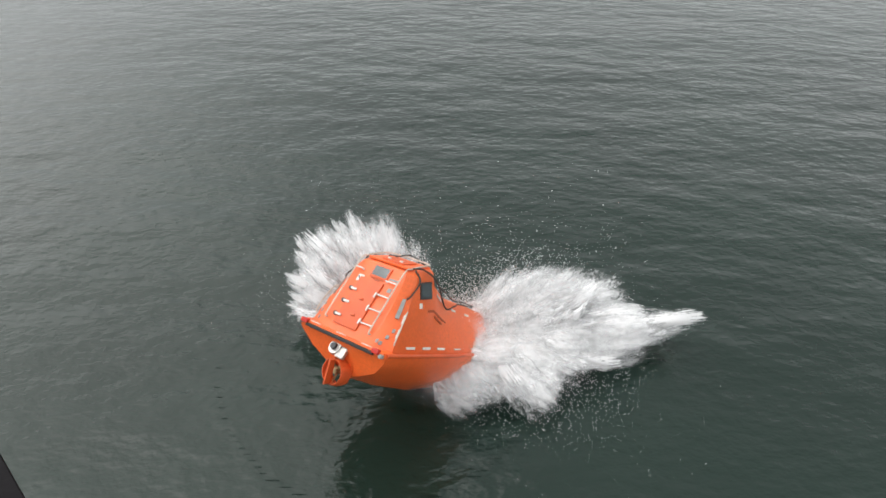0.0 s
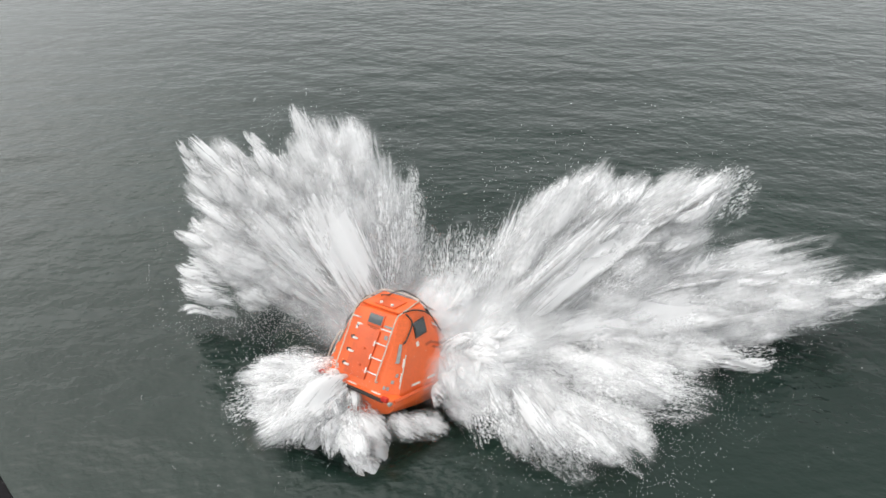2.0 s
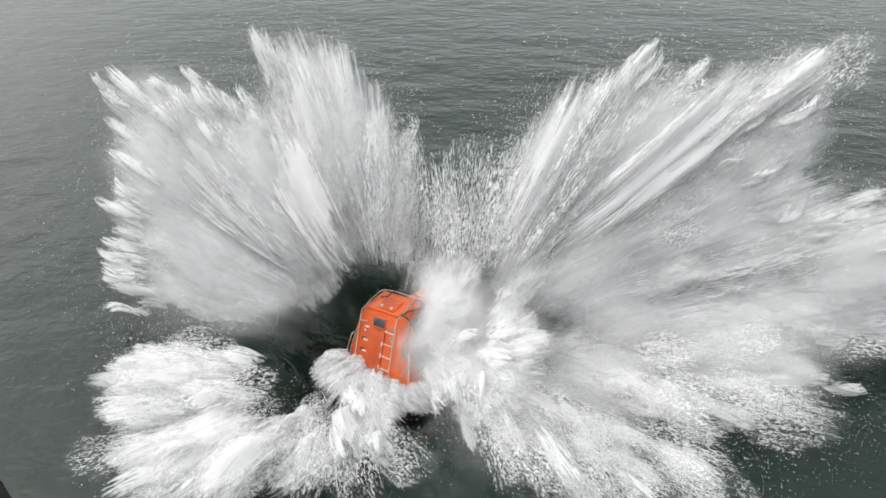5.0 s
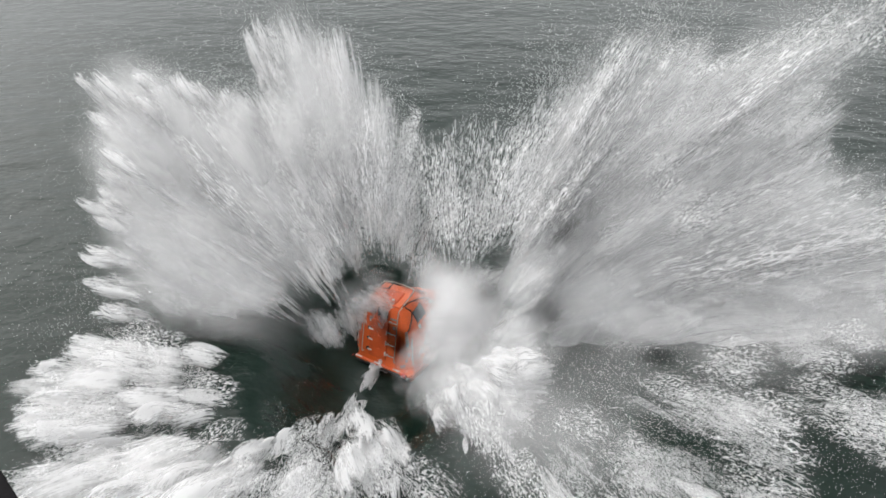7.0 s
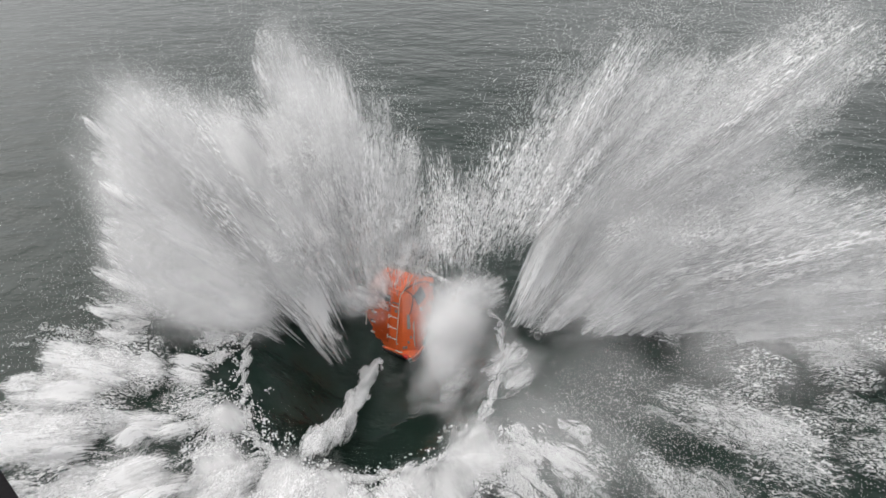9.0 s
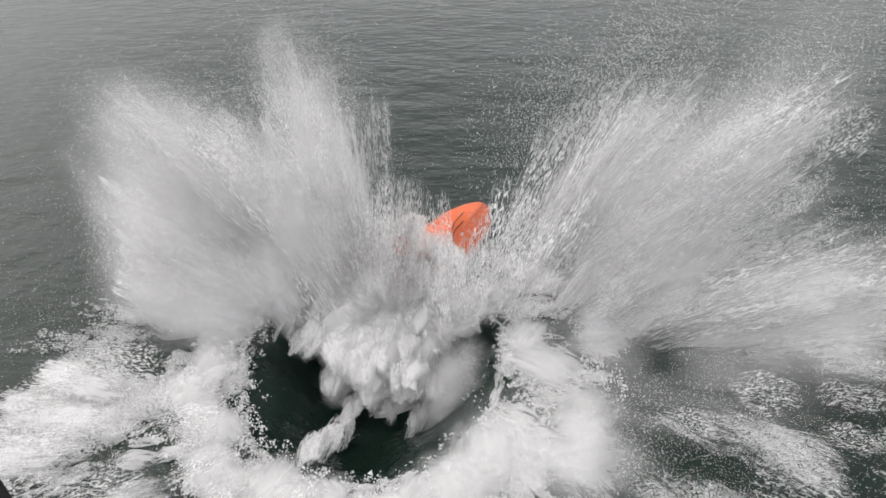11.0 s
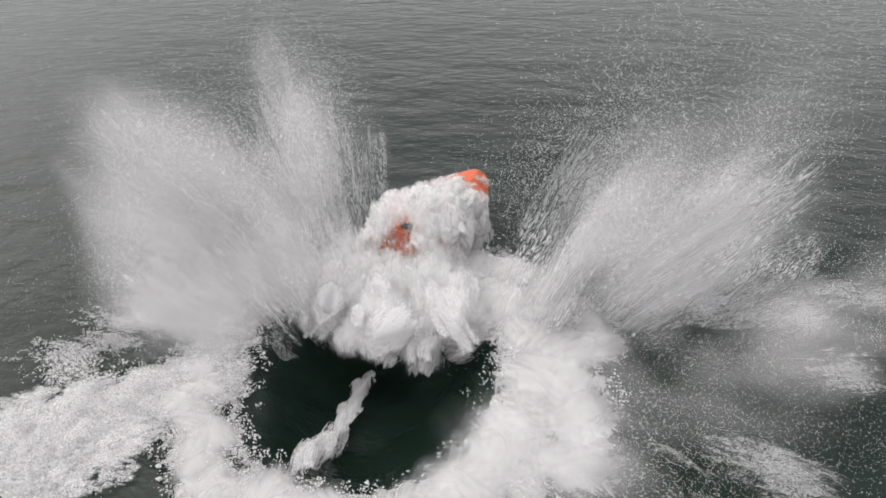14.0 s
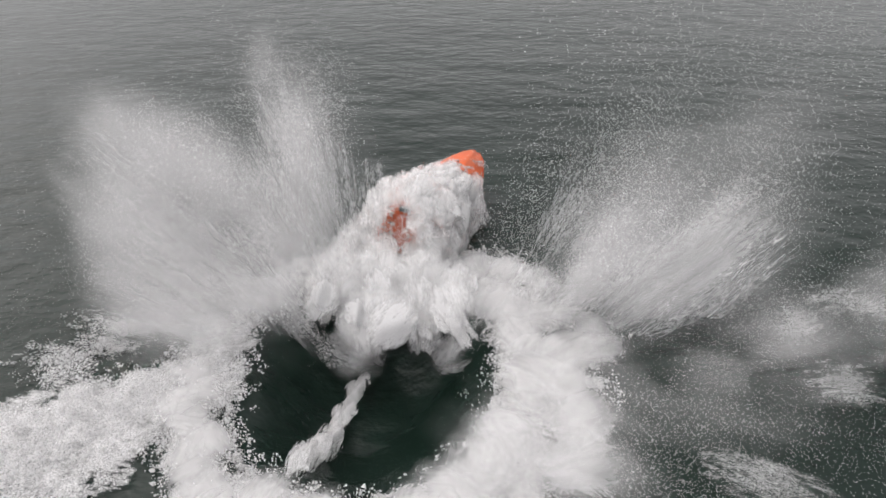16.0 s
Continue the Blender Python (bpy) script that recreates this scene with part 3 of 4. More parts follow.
WHITES = [relief("white_sheet", WHITE, 0.30, 0.20) for _ in range(6)]
CORES = [relief("thick_sheet", CORE, 0.30, 0.15) for _ in range(5)]
VEILS = [relief("soft_sheet", VEIL, 0.30, 0.15) for _ in range(4)]
HAZES = [relief("mist_sheet", HAZE, 0.30, 0.15) for _ in range(5)]
MISTS = [relief("thin_mist_sheet", MIST, 0.30, 0.15) for _ in range(5)]
NETS = [relief("net_sheet", NET, 0.2, 0.2) for _ in range(5)]
FROTHS = [relief("froth", FROTH, 0.10, 0.10) for _ in range(6)]
THIN = [relief("thin_froth", THIN_FROTH, 0.04, 0.05) for _ in range(4)]
SOLIDS = [relief("thick_foam", SOLID, 0.30, 0.25) for _ in range(6)]
GRAINS = [relief("drop_sheet", GRAIN, 0.2, 0.2) for _ in range(5)]

TETRA_V = np.array([(1, 1, 1), (-1, -1, 1), (-1, 1, -1), (1, -1, -1)], float) / 1.5
TETRA_F = np.array([(0, 1, 2), (0, 3, 1), (0, 2, 3), (1, 3, 2)])


def drops(name, centres, sizes, stretch=1.0):
    """Many small drops in one mesh, turned at random, drawn out along x."""
    n = len(centres)
    q = rng.normal(size=(n, 4))
    q /= np.linalg.norm(q, axis=1)[:, None]
    w, x, y, z = q.T
    R = np.stack([1 - 2 * (y * y + z * z), 2 * (x * y - z * w), 2 * (x * z + y * w), 2 * (x * y + z * w), 1 - 2 * (x * x + z * z), 2 * (y * z - x * w),
                  2 * (x * z - y * w), 2 * (y * z + x * w), 1 - 2 * (x * x + y * y)], -1).reshape(n, 3, 3)
    V = np.einsum("nij,kj->nki", R, TETRA_V) * sizes[:, None, None]
    V[:, :, 0] *= stretch
    V += centres[:, None, :]
    F = (TETRA_F[None] + 4 * np.arange(n)[:, None, None]).reshape(-1, 3)
    return mesh_of(name, V.reshape(-1, 3), F, SPRAY, False)


def lumpy(n, spread_xyz, lumps, lump_size):
    """Points crowded round a few centres."""
    c = rng.normal(size=(lumps, 3)) * spread_xyz
    return c[rng.integers(lumps, size=n)] + rng.normal(size=(n, 3)) * lump_size


LACE = [drops("drop_lace", lumpy(700, (0.75, 0.45, 0.28), 260, 0.09), rng.gamma(2.5, 0.0011, 700) + 0.0016, 1.6) for _ in range(6)]
FINE = [drops("fine_drops", lumpy(600, (0.9, 0.5, 0.4), 120, 0.24), rng.gamma(3, 0.0007, 600) + 0.0016, 1.5) for _ in range(5)]
FOAM = [drops("foam", lumpy(700, (0.42, 0.42, 0.05), 60, 0.07), rng.gamma(3, 0.0045, 700) + 0.006, 1.0) for _ in range(6)]

TIMES = (0, 0.5, 1, 1.5, 2, 3, 4, 5.2, 6.5, 8, 9, 10.2, 11.5, 13, 14.5, 16)
BURST = ((0, 0.37), (0.5, 0.50), (1, 0.63), (1.5, 0.74), (2, 0.81), (3, 0.94), (4, 1.05), (5.2, 1.13), (6.5, 1.19), (8, 1.22), (9.5, 1.24), (12, 1.25), (16, 1.27))
LATE = ((0, -0.12), (0.5, -0.06), (1, 0.0), (1.5, 0.10), (2, 0.20), (3, 0.36), (4, 0.50), (5.2, 0.74), (6.5, 0.93), (8, 1.03), (9.5, 1.09), (16, 1.14))
DRIFT = ((0, 0.08), (0.5, 0.18), (1, 0.32), (1.5, 0.45), (2, 0.56), (3, 0.74), (4, 0.9), (5.2, 1.08), (6.5, 1.19), (8, 1.22), (9.5, 1.24), (12, 1.25), (16, 1.27))
HANG = ((0, -0.3), (1.5, -0.2), (2.4, 0.45), (3, 0.75), (4, 0.97), (5.2, 1.10), (6.5, 1.19), (8, 1.22), (9.5, 1.24), (12, 1.25), (16, 1.27))
OUTWARD = ((0, 0.30), (0.5, 0.45), (1, 0.60), (1.5, 0.72), (2, 0.81), (3, 0.94), (4, 1.05), (5.2, 1.28), (6.5, 1.52), (8, 1.68), (9.5, 1.74), (12, 1.80), (16, 1.86))
MOVES = []


def at(curve, t):
    return float(np.interp(t, [c[0] for c in curve], [c[1] for c in curve]))


def clump(parent, name, meshes, place, turn, size=(1, 1, 1)):
    """A rigid piece of spray, and its way through the clip: place(t) gives where it is."""
    ob = new(name, meshes[rng.integers(len(meshes))])
    ob.parent = parent
    ob.scale = size
    MOVES.append((ob, [(t, Matrix.Translation(place(t)) @ turn) for t in TIMES]))
    return ob


def facing(way, normal, lean=0.3):
    """The turn that lays a sheet's length along way, with its face towards normal."""
    x = Vector(way).normalized()
    z = Vector(normal) + Vector(rng.normal(size=3) * lean)
    y = z.cross(x).normalized()
    z = x.cross(y)
    return Matrix(((x.x, y.x, z.x, 0), (x.y, y.y, z.y, 0), (x.z, y.z, z.z, 0), (0, 0, 0, 1)))


FAN = Vector((0, -0.9, 0.45))


def thrown(parent, meshes, origin, tip, k, curve, rise, normal, fall_from, fall_speed, size, name, depth=0.25):
    """A piece thrown from origin towards tip: it slows down, hangs, and at last falls back."""
    o, d = Vector(origin) + Vector(rng.normal(size=3) * depth), Vector(tip) * k
    lift = rng.uniform(0, 0.2)
    end = o + d * 1.2
    if ((end.x + 1.8) / 4.1) ** 2 + ((end.y - 12.0) / 4.4) ** 2 < 1 and normal.z > 0.6 or k < 0.3:
        fall_from, fall_speed = rng.uniform(5.5, 7.5), rng.uniform(0.6, 1.2)
    elif abs(end.x + 0.7) < 1.7:
        fall_from, fall_speed = min(fall_from, rng.uniform(7.6, 9.0)), max(fall_speed, rng.uniform(0.5, 0.9))

    def place(t):
        s = at(curve, t)
        if s <= 0:
            return Vector((o.x, o.y, -3.0 + 4 * s))
        p = o + Vector((d.x * s, d.y * s, d.z * s ** rise + lift))
        p.z -= fall_speed * max(0, t - fall_from) ** 1.4
        p.z = max(p.z, -3.5)
        return p
    return clump(parent, name, meshes, place, facing(d, normal), size)


def fan(parent, tips, origin, curve, rise, plan, reach_low):
    """plan: meshes, how many, size of a piece, tips from and to, share of the reach from and to, fall from, fall speed."""
    for name, meshes, count, size, u0, u1, k0, k1, falls, speed in plan:
        for i in range(count):
            u = rng.uniform(u0, u1)
            a = min(int(u), len(tips) - 2)
            f = u - a
            f = f * f * (3 - 2 * f)
            tip = Vector(tips[a]).lerp(Vector(tips[a + 1]), f)
            k = k0 + (k1 - k0) * rng.uniform() ** 0.8
            low = tip.z < 1.2
            n = Vector((0, -0.35, 0.95)) if low else FAN
            w = rng.uniform(0.7, 1.3) * (0.55 + 0.45 * k)
            # a piece stays behind its jet's tip
            long = size[0] * w
            k = min(k, 1.0 - 0.9 * long / tip.length)
            thrown(parent, meshes, origin, tip, max(k, reach_low), OUTWARD if low and curve is BURST and name in ("net_sheet", "drop_sheet", "drop_clump") else DRIFT if name == "drop_clump" and curve is BURST else HANG if name == "mist_sheet" else curve, rise, n, rng.uniform(*falls), rng.uniform(*speed), (long, size[1] * w, 1.0), name, 0.22)


def between(tips, u):
    u = min(max(u, 0), len(tips) - 1.001)
    a = int(u)
    f = u - a
    f = f * f * (3 - 2 * f)
    return Vector(tips[a]).lerp(Vector(tips[a + 1]), f)


def jet_mesh(name, mat, tip, foot_width, tip_width, normal, bow):
    """A long, bowed and creased sheet from its foot to its tip, wider at the tip."""
    nx, ny = 30, 12
    way = tip.normalized()
    side = normal.cross(way).normalized()
    out = way.cross(side)
    v, u = np.meshgrid(np.linspace(-0.3, 1.0, nx), np.linspace(-1, 1, ny))
    wide = foot_width + (tip_width - foot_width) * np.clip(v, 0, 1)
    h = bow * np.sin(math.pi * np.clip(v, 0, 1)) - 0.25 * wide * u * u
    for k in range(6):
        h = h + 0.10 * np.sin(rng.uniform(1, 6) * (k + 1) * 0.5 * u + rng.uniform(1, 5) * v + rng.uniform(0, 6)) * np.clip(v + 0.3, 0, 1)
    P = v[..., None] * np.array(tip) + (u * wide)[..., None] * np.array(side) + h[..., None] * np.array(out)
    i = np.arange(nx * ny).reshape(ny, nx)
    F = np.stack([i[:-1, :-1], i[:-1, 1:], i[1:, 1:], i[1:, :-1]], -1).reshape(-1, 4)
    me = mesh_of(name, P.reshape(-1, 3), F, mat)
    uv = np.stack([(v + 0.3) / 1.3 * 3, u], -1).reshape(-1, 2)
    me.uv_layers.new(name="along").data.foreach_set("uv", uv[F.ravel()].astype(np.float32).ravel())
    return me


def jets(parent, name, mat, tips, origin, curve, rise, u0, u1, step, reach, falls, speed, wide=0.62, bow=0.3):
    """Jets side by side, each sliding out of the sea along its own way, then hanging and falling back."""
    for u in np.arange(u0, u1 + 0.01, step):
        u = float(u) + rng.normal() * 0.08
        d = between(tips, u) * reach * rng.uniform(0.93, 1.03)
        gap = (between(tips, u + step) - between(tips, u - step)).length
        me = jet_mesh(name, mat, d, 0.16 + 0.10 * gap, 0.2 + wide * gap * 0.75, FAN, rng.normal() * bow)
        o = Vector(origin) + Vector(rng.normal(size=3) * 0.15)
        fall_from, fall_speed = rng.uniform(*falls), rng.uniform(*speed)

        def place(t, d=d, o=o, fall_from=fall_from, fall_speed=fall_speed):
            q = at(curve, t)
            z = d.z * (max(q, 0.01) ** rise - 1) - fall_speed * max(0, t - fall_from) ** 1.4
            return o + Vector((d.x * (q - 1), d.y * (q - 1), max(z, -9)))
        clump(parent, name, [me], place, Matrix.Identity(4))


PORT_TIPS = [(1.0, 2.3, 3.4), (0.5, 2.3, 4.5), (0.0, 2.5, 5.1), (-1.3, 3.1, 6.1), (-2.7, 3.3, 6.5), (-3.6, 2.5, 5.1), (-4.9, 2.5, 5.1), (-6.5, 2.7, 5.5), (-6.5, 2.0, 4.0), (-6.7, 1.5, 2.9), (-6.8, 0.8, 1.7), (-7.0, 0.1, 0.2)]
STARBOARD_TIPS = [(-0.5, 2.4, 3.6), (0.6, 2.3, 4.1), (2.4, 2.7, 4.8), (3.7, 3.0, 5.4), (4.5, 3.1, 5.5), (5.5, 2.7, 4.9), (7.0, 2.8, 5.0), (8.9, 3.2, 5.7), (7.2, 2.3, 4.2),
                  (8.5, 1.7, 3.1), (11.3, 1.3, 2.4), (14.1, 1.1, 1.9), (11.8, 0.8, 0.6), (8.8, -0.9, 0.4), (6.9, -2.6, 0.4), (4.9, -2.7, 0.4), (4.8, -4.5, 0.4), (3.4, -4.5, 0.4), (1.9, -4.4, 0.4), (0.5, -3.0, 0.4)]
STERN_TIPS = [(-7.2, 1.6, 0.5), (-7.4, -0.6, 0.5), (-6.1, -3.3, 0.5), (-4.6, -4.3, 0.5), (-2.9, -4.4, 0.5), (-0.8, -4.1, 0.5), (1.4, -3.7, 0.5), (3.1, -3.5, 0.5)]


def port_plume():
    p = thing("splash_plume", "white sheet of spray thrown up on the port side", "splash", "splash plumes", "stuff")
    root = (-1.4, 12.6, 0.0)
    jets(p, "jet", JET, PORT_TIPS, root, BURST, 1.0, 2.4, 9.4, 0.45, 1.0, (5.0, 8.0), (0.35, 0.7))
    jets(p, "jet", JET, PORT_TIPS, root, BURST, 1.0, 3.8, 9.6, 0.45, 0.88, (4.5, 7.0), (0.4, 0.8))
    jets(p, "misty_jet", JET_MIST, PORT_TIPS, root, BURST, 1.0, 4.0, 9.4, 0.8, 0.95, (8.0, 10.5), (0.1, 0.3), 0.8)
    jets(p, "laced_jet", JET_LACE, PORT_TIPS, root, BURST, 1.0, 0.0, 9.4, 0.5, 0.95, (7.5, 10.0), (0.3, 0.6))
    jets(p, "laced_jet", JET_LACE, PORT_TIPS, root, BURST, 1.0, 0.0, 5.0, 0.6, 0.75, (7.6, 9.5), (0.4, 0.7))
    jets(p, "jet_of_drops", JET_DROPS, PORT_TIPS, root, BURST, 1.0, 2.5, 8.0, 0.7, 1.0, (9.5, 12.5), (0.1, 0.25))
    fan(p, PORT_TIPS, root, BURST, 1.0, [
        ("spray_sheet", WHITES, 60, (0.7, 0.22), 4.2, 10.9, 0.80, 1.0, (5.0, 7.0), (0.3, 0.7)),
        ("spray_sheet", CORES, 80, (0.85, 0.6), 3.0, 9.6, 0.45, 0.92, (1.5, 4.5), (0.4, 0.8)),
        ("mist_sheet", VEILS, 36, (1.9, 1.2), 4.2, 10.3, 0.4, 0.85, (5.5, 9.0), (0.3, 0.6)),
        ("mist_sheet", HAZES, 44, (1.7, 1.2), 3.6, 10.7, 0.4, 0.9, (10, 15), (0.0, 0.08)),
        ("mist_sheet", MISTS, 60, (2.2, 1.6), 3.0, 10.7, 0.4, 0.95, (12, 16), (0.0, 0.05)),
        ("net_sheet", NETS, 30, (0.9, 0.5), 0.0, 7.0, 0.3, 0.92, (8.5, 11), (0.2, 0.6)),
        ("drop_clump", LACE, 70, (1, 1), 1.3, 6.0, 0.3, 1.0, (11, 15), (0.0, 0.2)),
        ("drop_clump", LACE, 40, (1, 1), 4.0, 11.0, 0.4, 0.95, (8.5, 11), (0.1, 0.4)),
        ("drop_clump", FINE, 46, (1.2, 1.2), 2.0, 10.5, 0.5, 0.95, (9, 13), (0.0, 0.3))], 0.25)
    return p


def starboard_plume():
    p = thing("splash_plume", "wide white sheet of spray thrown out on the starboard side", "splash", "splash plumes", "stuff")
    root = (0.4, 11.9, 0.25)
    jets(p, "jet", JET, STARBOARD_TIPS, root, BURST, 2.1, 2.0, 11.5, 0.45, 1.0, (3.2, 5.5), (0.35, 0.7))
    jets(p, "jet", JET, STARBOARD_TIPS, root, BURST, 2.1, 3.0, 11.5, 0.5, 0.8, (3.0, 5.0), (0.35, 0.7))
    jets(p, "misty_jet", JET_MIST, STARBOARD_TIPS, root, BURST, 2.0, 2.6, 11.5, 0.6, 0.95, (5.5, 8.0), (0.2, 0.4), 0.8)
    jets(p, "laced_jet", JET_LACE, STARBOARD_TIPS, root, BURST, 1.9, 0.0, 11.5, 0.45, 0.97, (7.0, 9.0), (0.35, 0.7))
    jets(p, "laced_jet", JET_LACE, STARBOARD_TIPS, root, BURST, 1.9, 0.0, 4.5, 0.6, 0.75, (7.6, 9.5), (0.4, 0.7))
    jets(p, "jet_of_drops", JET_DROPS, STARBOARD_TIPS, root, BURST, 1.9, 3.0, 9.5, 0.7, 1.0, (8.0, 10.0), (0.2, 0.4))
    fan(p, STARBOARD_TIPS, root, BURST, 2.1, [
        ("spray_sheet", WHITES, 70, (0.8, 0.25), 2.0, 12.8, 0.75, 1.0, (3.0, 5.5), (0.5, 1.2)),
        ("spray_sheet", CORES, 90, (1.0, 0.6), 3.0, 12.3, 0.40, 0.95, (1.2, 3.6), (0.4, 0.8)),
        ("spray_sheet", CORES, 40, (0.8, 0.55), 12.5, 18.5, 0.40, 0.95, (0.8, 3.0), (0.2, 0.4)),
        ("spray_sheet", WHITES, 36, (0.9, 0.30), 11.0, 19.0, 0.45, 1.0, (2.8, 4.5), (0.15, 0.35)),
        ("spray_sheet", CORES, 40, (1.3, 0.8), 3.0, 12.6, 0.18, 0.85, (2.6, 5.0), (0.5, 1.2)),
        ("mist_sheet", VEILS, 50, (2.1, 1.2), 2.6, 14.5, 0.25, 0.88, (3.2, 5.5), (0.4, 1.0)),
        ("mist_sheet", HAZES, 24, (2.0, 1.2), 2.5, 9.5, 0.25, 0.9, (5.5, 8), (0.2, 0.4)),
        ("mist_sheet", HAZES, 14, (2.2, 1.4), 10.0, 13.0, 0.5, 0.95, (7.0, 9.0), (0.05, 0.2)),
        ("mist_sheet", MISTS, 36, (2.8, 2.0), 4.5, 12.0, 0.25, 1.0, (8, 11), (0.06, 0.15)),
        ("mist_sheet", MISTS, 20, (2.4, 1.9), 11.0, 18.5, 0.40, 1.0, (14, 16), (0.0, 0.03)),
        ("net_sheet", NETS, 30, (1.1, 0.75), 4.5, 12.0, 0.30, 1.0, (6.0, 9.0), (0.4, 0.8)),
        ("net_sheet", NETS, 36, (1.1, 0.75), 11.5, 19.0, 0.30, 1.0, (5.5, 8.5), (0.10, 0.25)),
        ("drop_sheet", GRAINS, 22, (1.3, 0.9), 10.5, 18.0, 0.40, 1.0, (8.5, 11), (0.04, 0.12)),
        ("drop_clump", LACE, 44, (1, 1), 0.9, 4.5, 0.3, 1.0, (8.5, 11), (0.15, 0.4)),
        ("drop_clump", LACE, 52, (1.3, 1.3), 4.0, 12.5, 0.3, 1.0, (7.5, 10), (0.1, 0.3)),
        ("drop_clump", FINE, 24, (1.6, 1.6), 4.0, 12.5, 0.35, 1.0, (10, 15), (0.0, 0.1)),
        ("drop_clump", FINE, 44, (1.5, 1.5), 9.5, 19.0, 0.4, 1.0, (14, 16), (0.0, 0.03))], 0.14)
    # the veil that hangs close along the starboard side
    fan(p, [(1.7, 1.6, 1.6), (2.2, 0.6, 1.3), (2.2, -0.4, 0.9), (1.4, -1.2, 0.4), (0.3, -1.4, 0.3)], (-0.05, 10.9, 0.25), BURST, 1.0, [
        ("spray_sheet", WHITES, 36, (0.7, 0.4), 0.0, 4.0, 0.2, 0.9, (3.5, 6.0), (0.2, 0.4)),
        ("spray_sheet", CORES, 34, (0.9, 0.6), 0.0, 4.0, 0.3, 0.9, (3.5, 6.5), (0.2, 0.4)),
        ("near_mist", HAZES, 46, (1.1, 0.8), 0.0, 4.0, 0.2, 1.0, (6.0, 8.0), (0.5, 0.9))], 0.3)
    fan(p, [(0.4, 1.8, 1.7), (1.2, 1.2, 1.7), (1.4, 0.2, 1.3), (1.0, -0.6, 0.8)], (-0.65, 11.5, 0.3), BURST, 1.0, [
        ("spray_sheet", CORES, 14, (0.7, 0.5), 0.0, 3.0, 0.3, 1.0, (4.5, 6.5), (0.2, 0.4)),
        ("near_mist", HAZES, 64, (0.9, 0.7), 0.0, 3.0, 0.3, 1.0, (8.8, 10.2), (0.4, 0.8))], 0.3)
    return p


def stern_plume():
    p = thing("splash_plume", "low white splash closing behind the stern", "splash", "splash plumes", "stuff")
    fan(p, STERN_TIPS, (-2.6, 10.45, 0.1), LATE, 1.0, [
        ("spray_sheet", WHITES, 62, (0.95, 0.45), 0.0, 4.2, 0.46, 1.0, (6.5, 9.5), (0.1, 0.3)),
        ("spray_sheet", WHITES, 30, (0.7, 0.4), 3.5, 7.0, 0.42, 0.9, (4.5, 7.0), (0.1, 0.3)),
        ("spray_sheet", CORES, 20, (1.0, 0.6), 0.0, 4.0, 0.50, 0.92, (5.5, 8.5), (0.1, 0.3)),
        ("net_sheet", NETS, 76, (1.0, 0.65), 0.0, 7.0, 0.4, 0.95, (8.5, 11), (0.1, 0.3)),
        ("drop_clump", LACE, 26, (1, 1), 0.0, 7.0, 0.35, 0.85, (8.5, 11), (0.1, 0.3))], 0.4)
    return p


def rising(x, y, born, took, drift=(0, 0), up=0.06):
    """The way of a patch of foam that comes up to the surface."""
    z1 = float(cavity(x, y)) + up

    def place(t):
        rise = min(1, max(0, (t - born) / took))
        return Vector((x + drift[0] * max(0, t - 8), y + drift[1] * max(0, t - 8), z1 - 3.0 * (1 - rise)))
    return place


def flat(lean=0.06):
    return Matrix.Rotation(rng.uniform(0, 6.28), 4, "Z") @ Matrix.Rotation(rng.normal() * lean, 4, "X") @ Matrix.Rotation(rng.normal() * lean, 4, "Y")


def foam_ring():
    p = thing("foam_ring", "ring of white foam round the dark cavity", "foam", kind="stuff")
    cx, cy, rx, ry, _ = CAVITY
    for i in range(330):
        a = (i * 2.39996 + rng.normal() * 0.05) % math.tau
        right = max(0, math.cos(a))
        q = 1.10 + rng.uniform() ** 1.3 * (0.24 + 0.42 * right)
        w = rng.uniform(0.45, 0.85) * (0.75 + 0.35 * right)
        x, y = cx + rx * q * math.cos(a), cy + ry * q * math.sin(a)
        born = rng.uniform(7.0, 10.5) - 1.6 * max(0, -math.sin(a)) + 1.0 * right
        drift = (math.cos(a) * 0.02, math.sin(a) * 0.02)
        turn = Matrix.Rotation(a + rng.normal() * 0.3, 4, "Z") @ Matrix.Rotation(rng.normal() * 0.1, 4, "X")
        clump(p, "foam_patch", FROTHS, rising(x, y, born, 1.5, drift, 0.08), turn, (w, w * rng.uniform(0.5, 0.8), 1))
        if i % 3 == 0:
            clump(p, "foam_clump", FOAM, rising(x, y, born, 1.5, drift, 0.1), flat())
        if i % 4 == 1 and (right > 0.1 or math.sin(a) < 0):
            clump(p, "foam_veil", VEILS, rising(x, y, born, 1.5, drift, 0.2 + 0.3 * right), flat(0.1), (w * 1.7, w * 1.3, 0.5))
    return p


def foam_rim():
    """The thin, broken lip of foam on the edge of the cavity."""
    p = thing("foam_rim", "thin broken line of foam on the lip of the cavity", "foam", kind="stuff")
    cx, cy, rx, ry, _ = CAVITY
    for i in range(90):
        a = i / 90 * math.tau + rng.normal() * 0.02
        q = 0.97 + 0.03 * math.sin(5 * a) + rng.normal() * 0.012
        x, y = cx + rx * q * math.cos(a), cy + ry * q * math.sin(a)
        turn = Matrix.Rotation(math.atan2(ry * math.cos(a), -rx * math.sin(a)) + rng.normal() * 0.25, 4, "Z")
        clump(p, "foam_patch", FROTHS, rising(x, y, rng.uniform(6.2, 7.6), 1.2, (math.cos(a) * 0.03, math.sin(a) * 0.03), 0.12), turn, (rng.uniform(0.25, 0.45), rng.uniform(0.05, 0.13), 0.5))
    return p


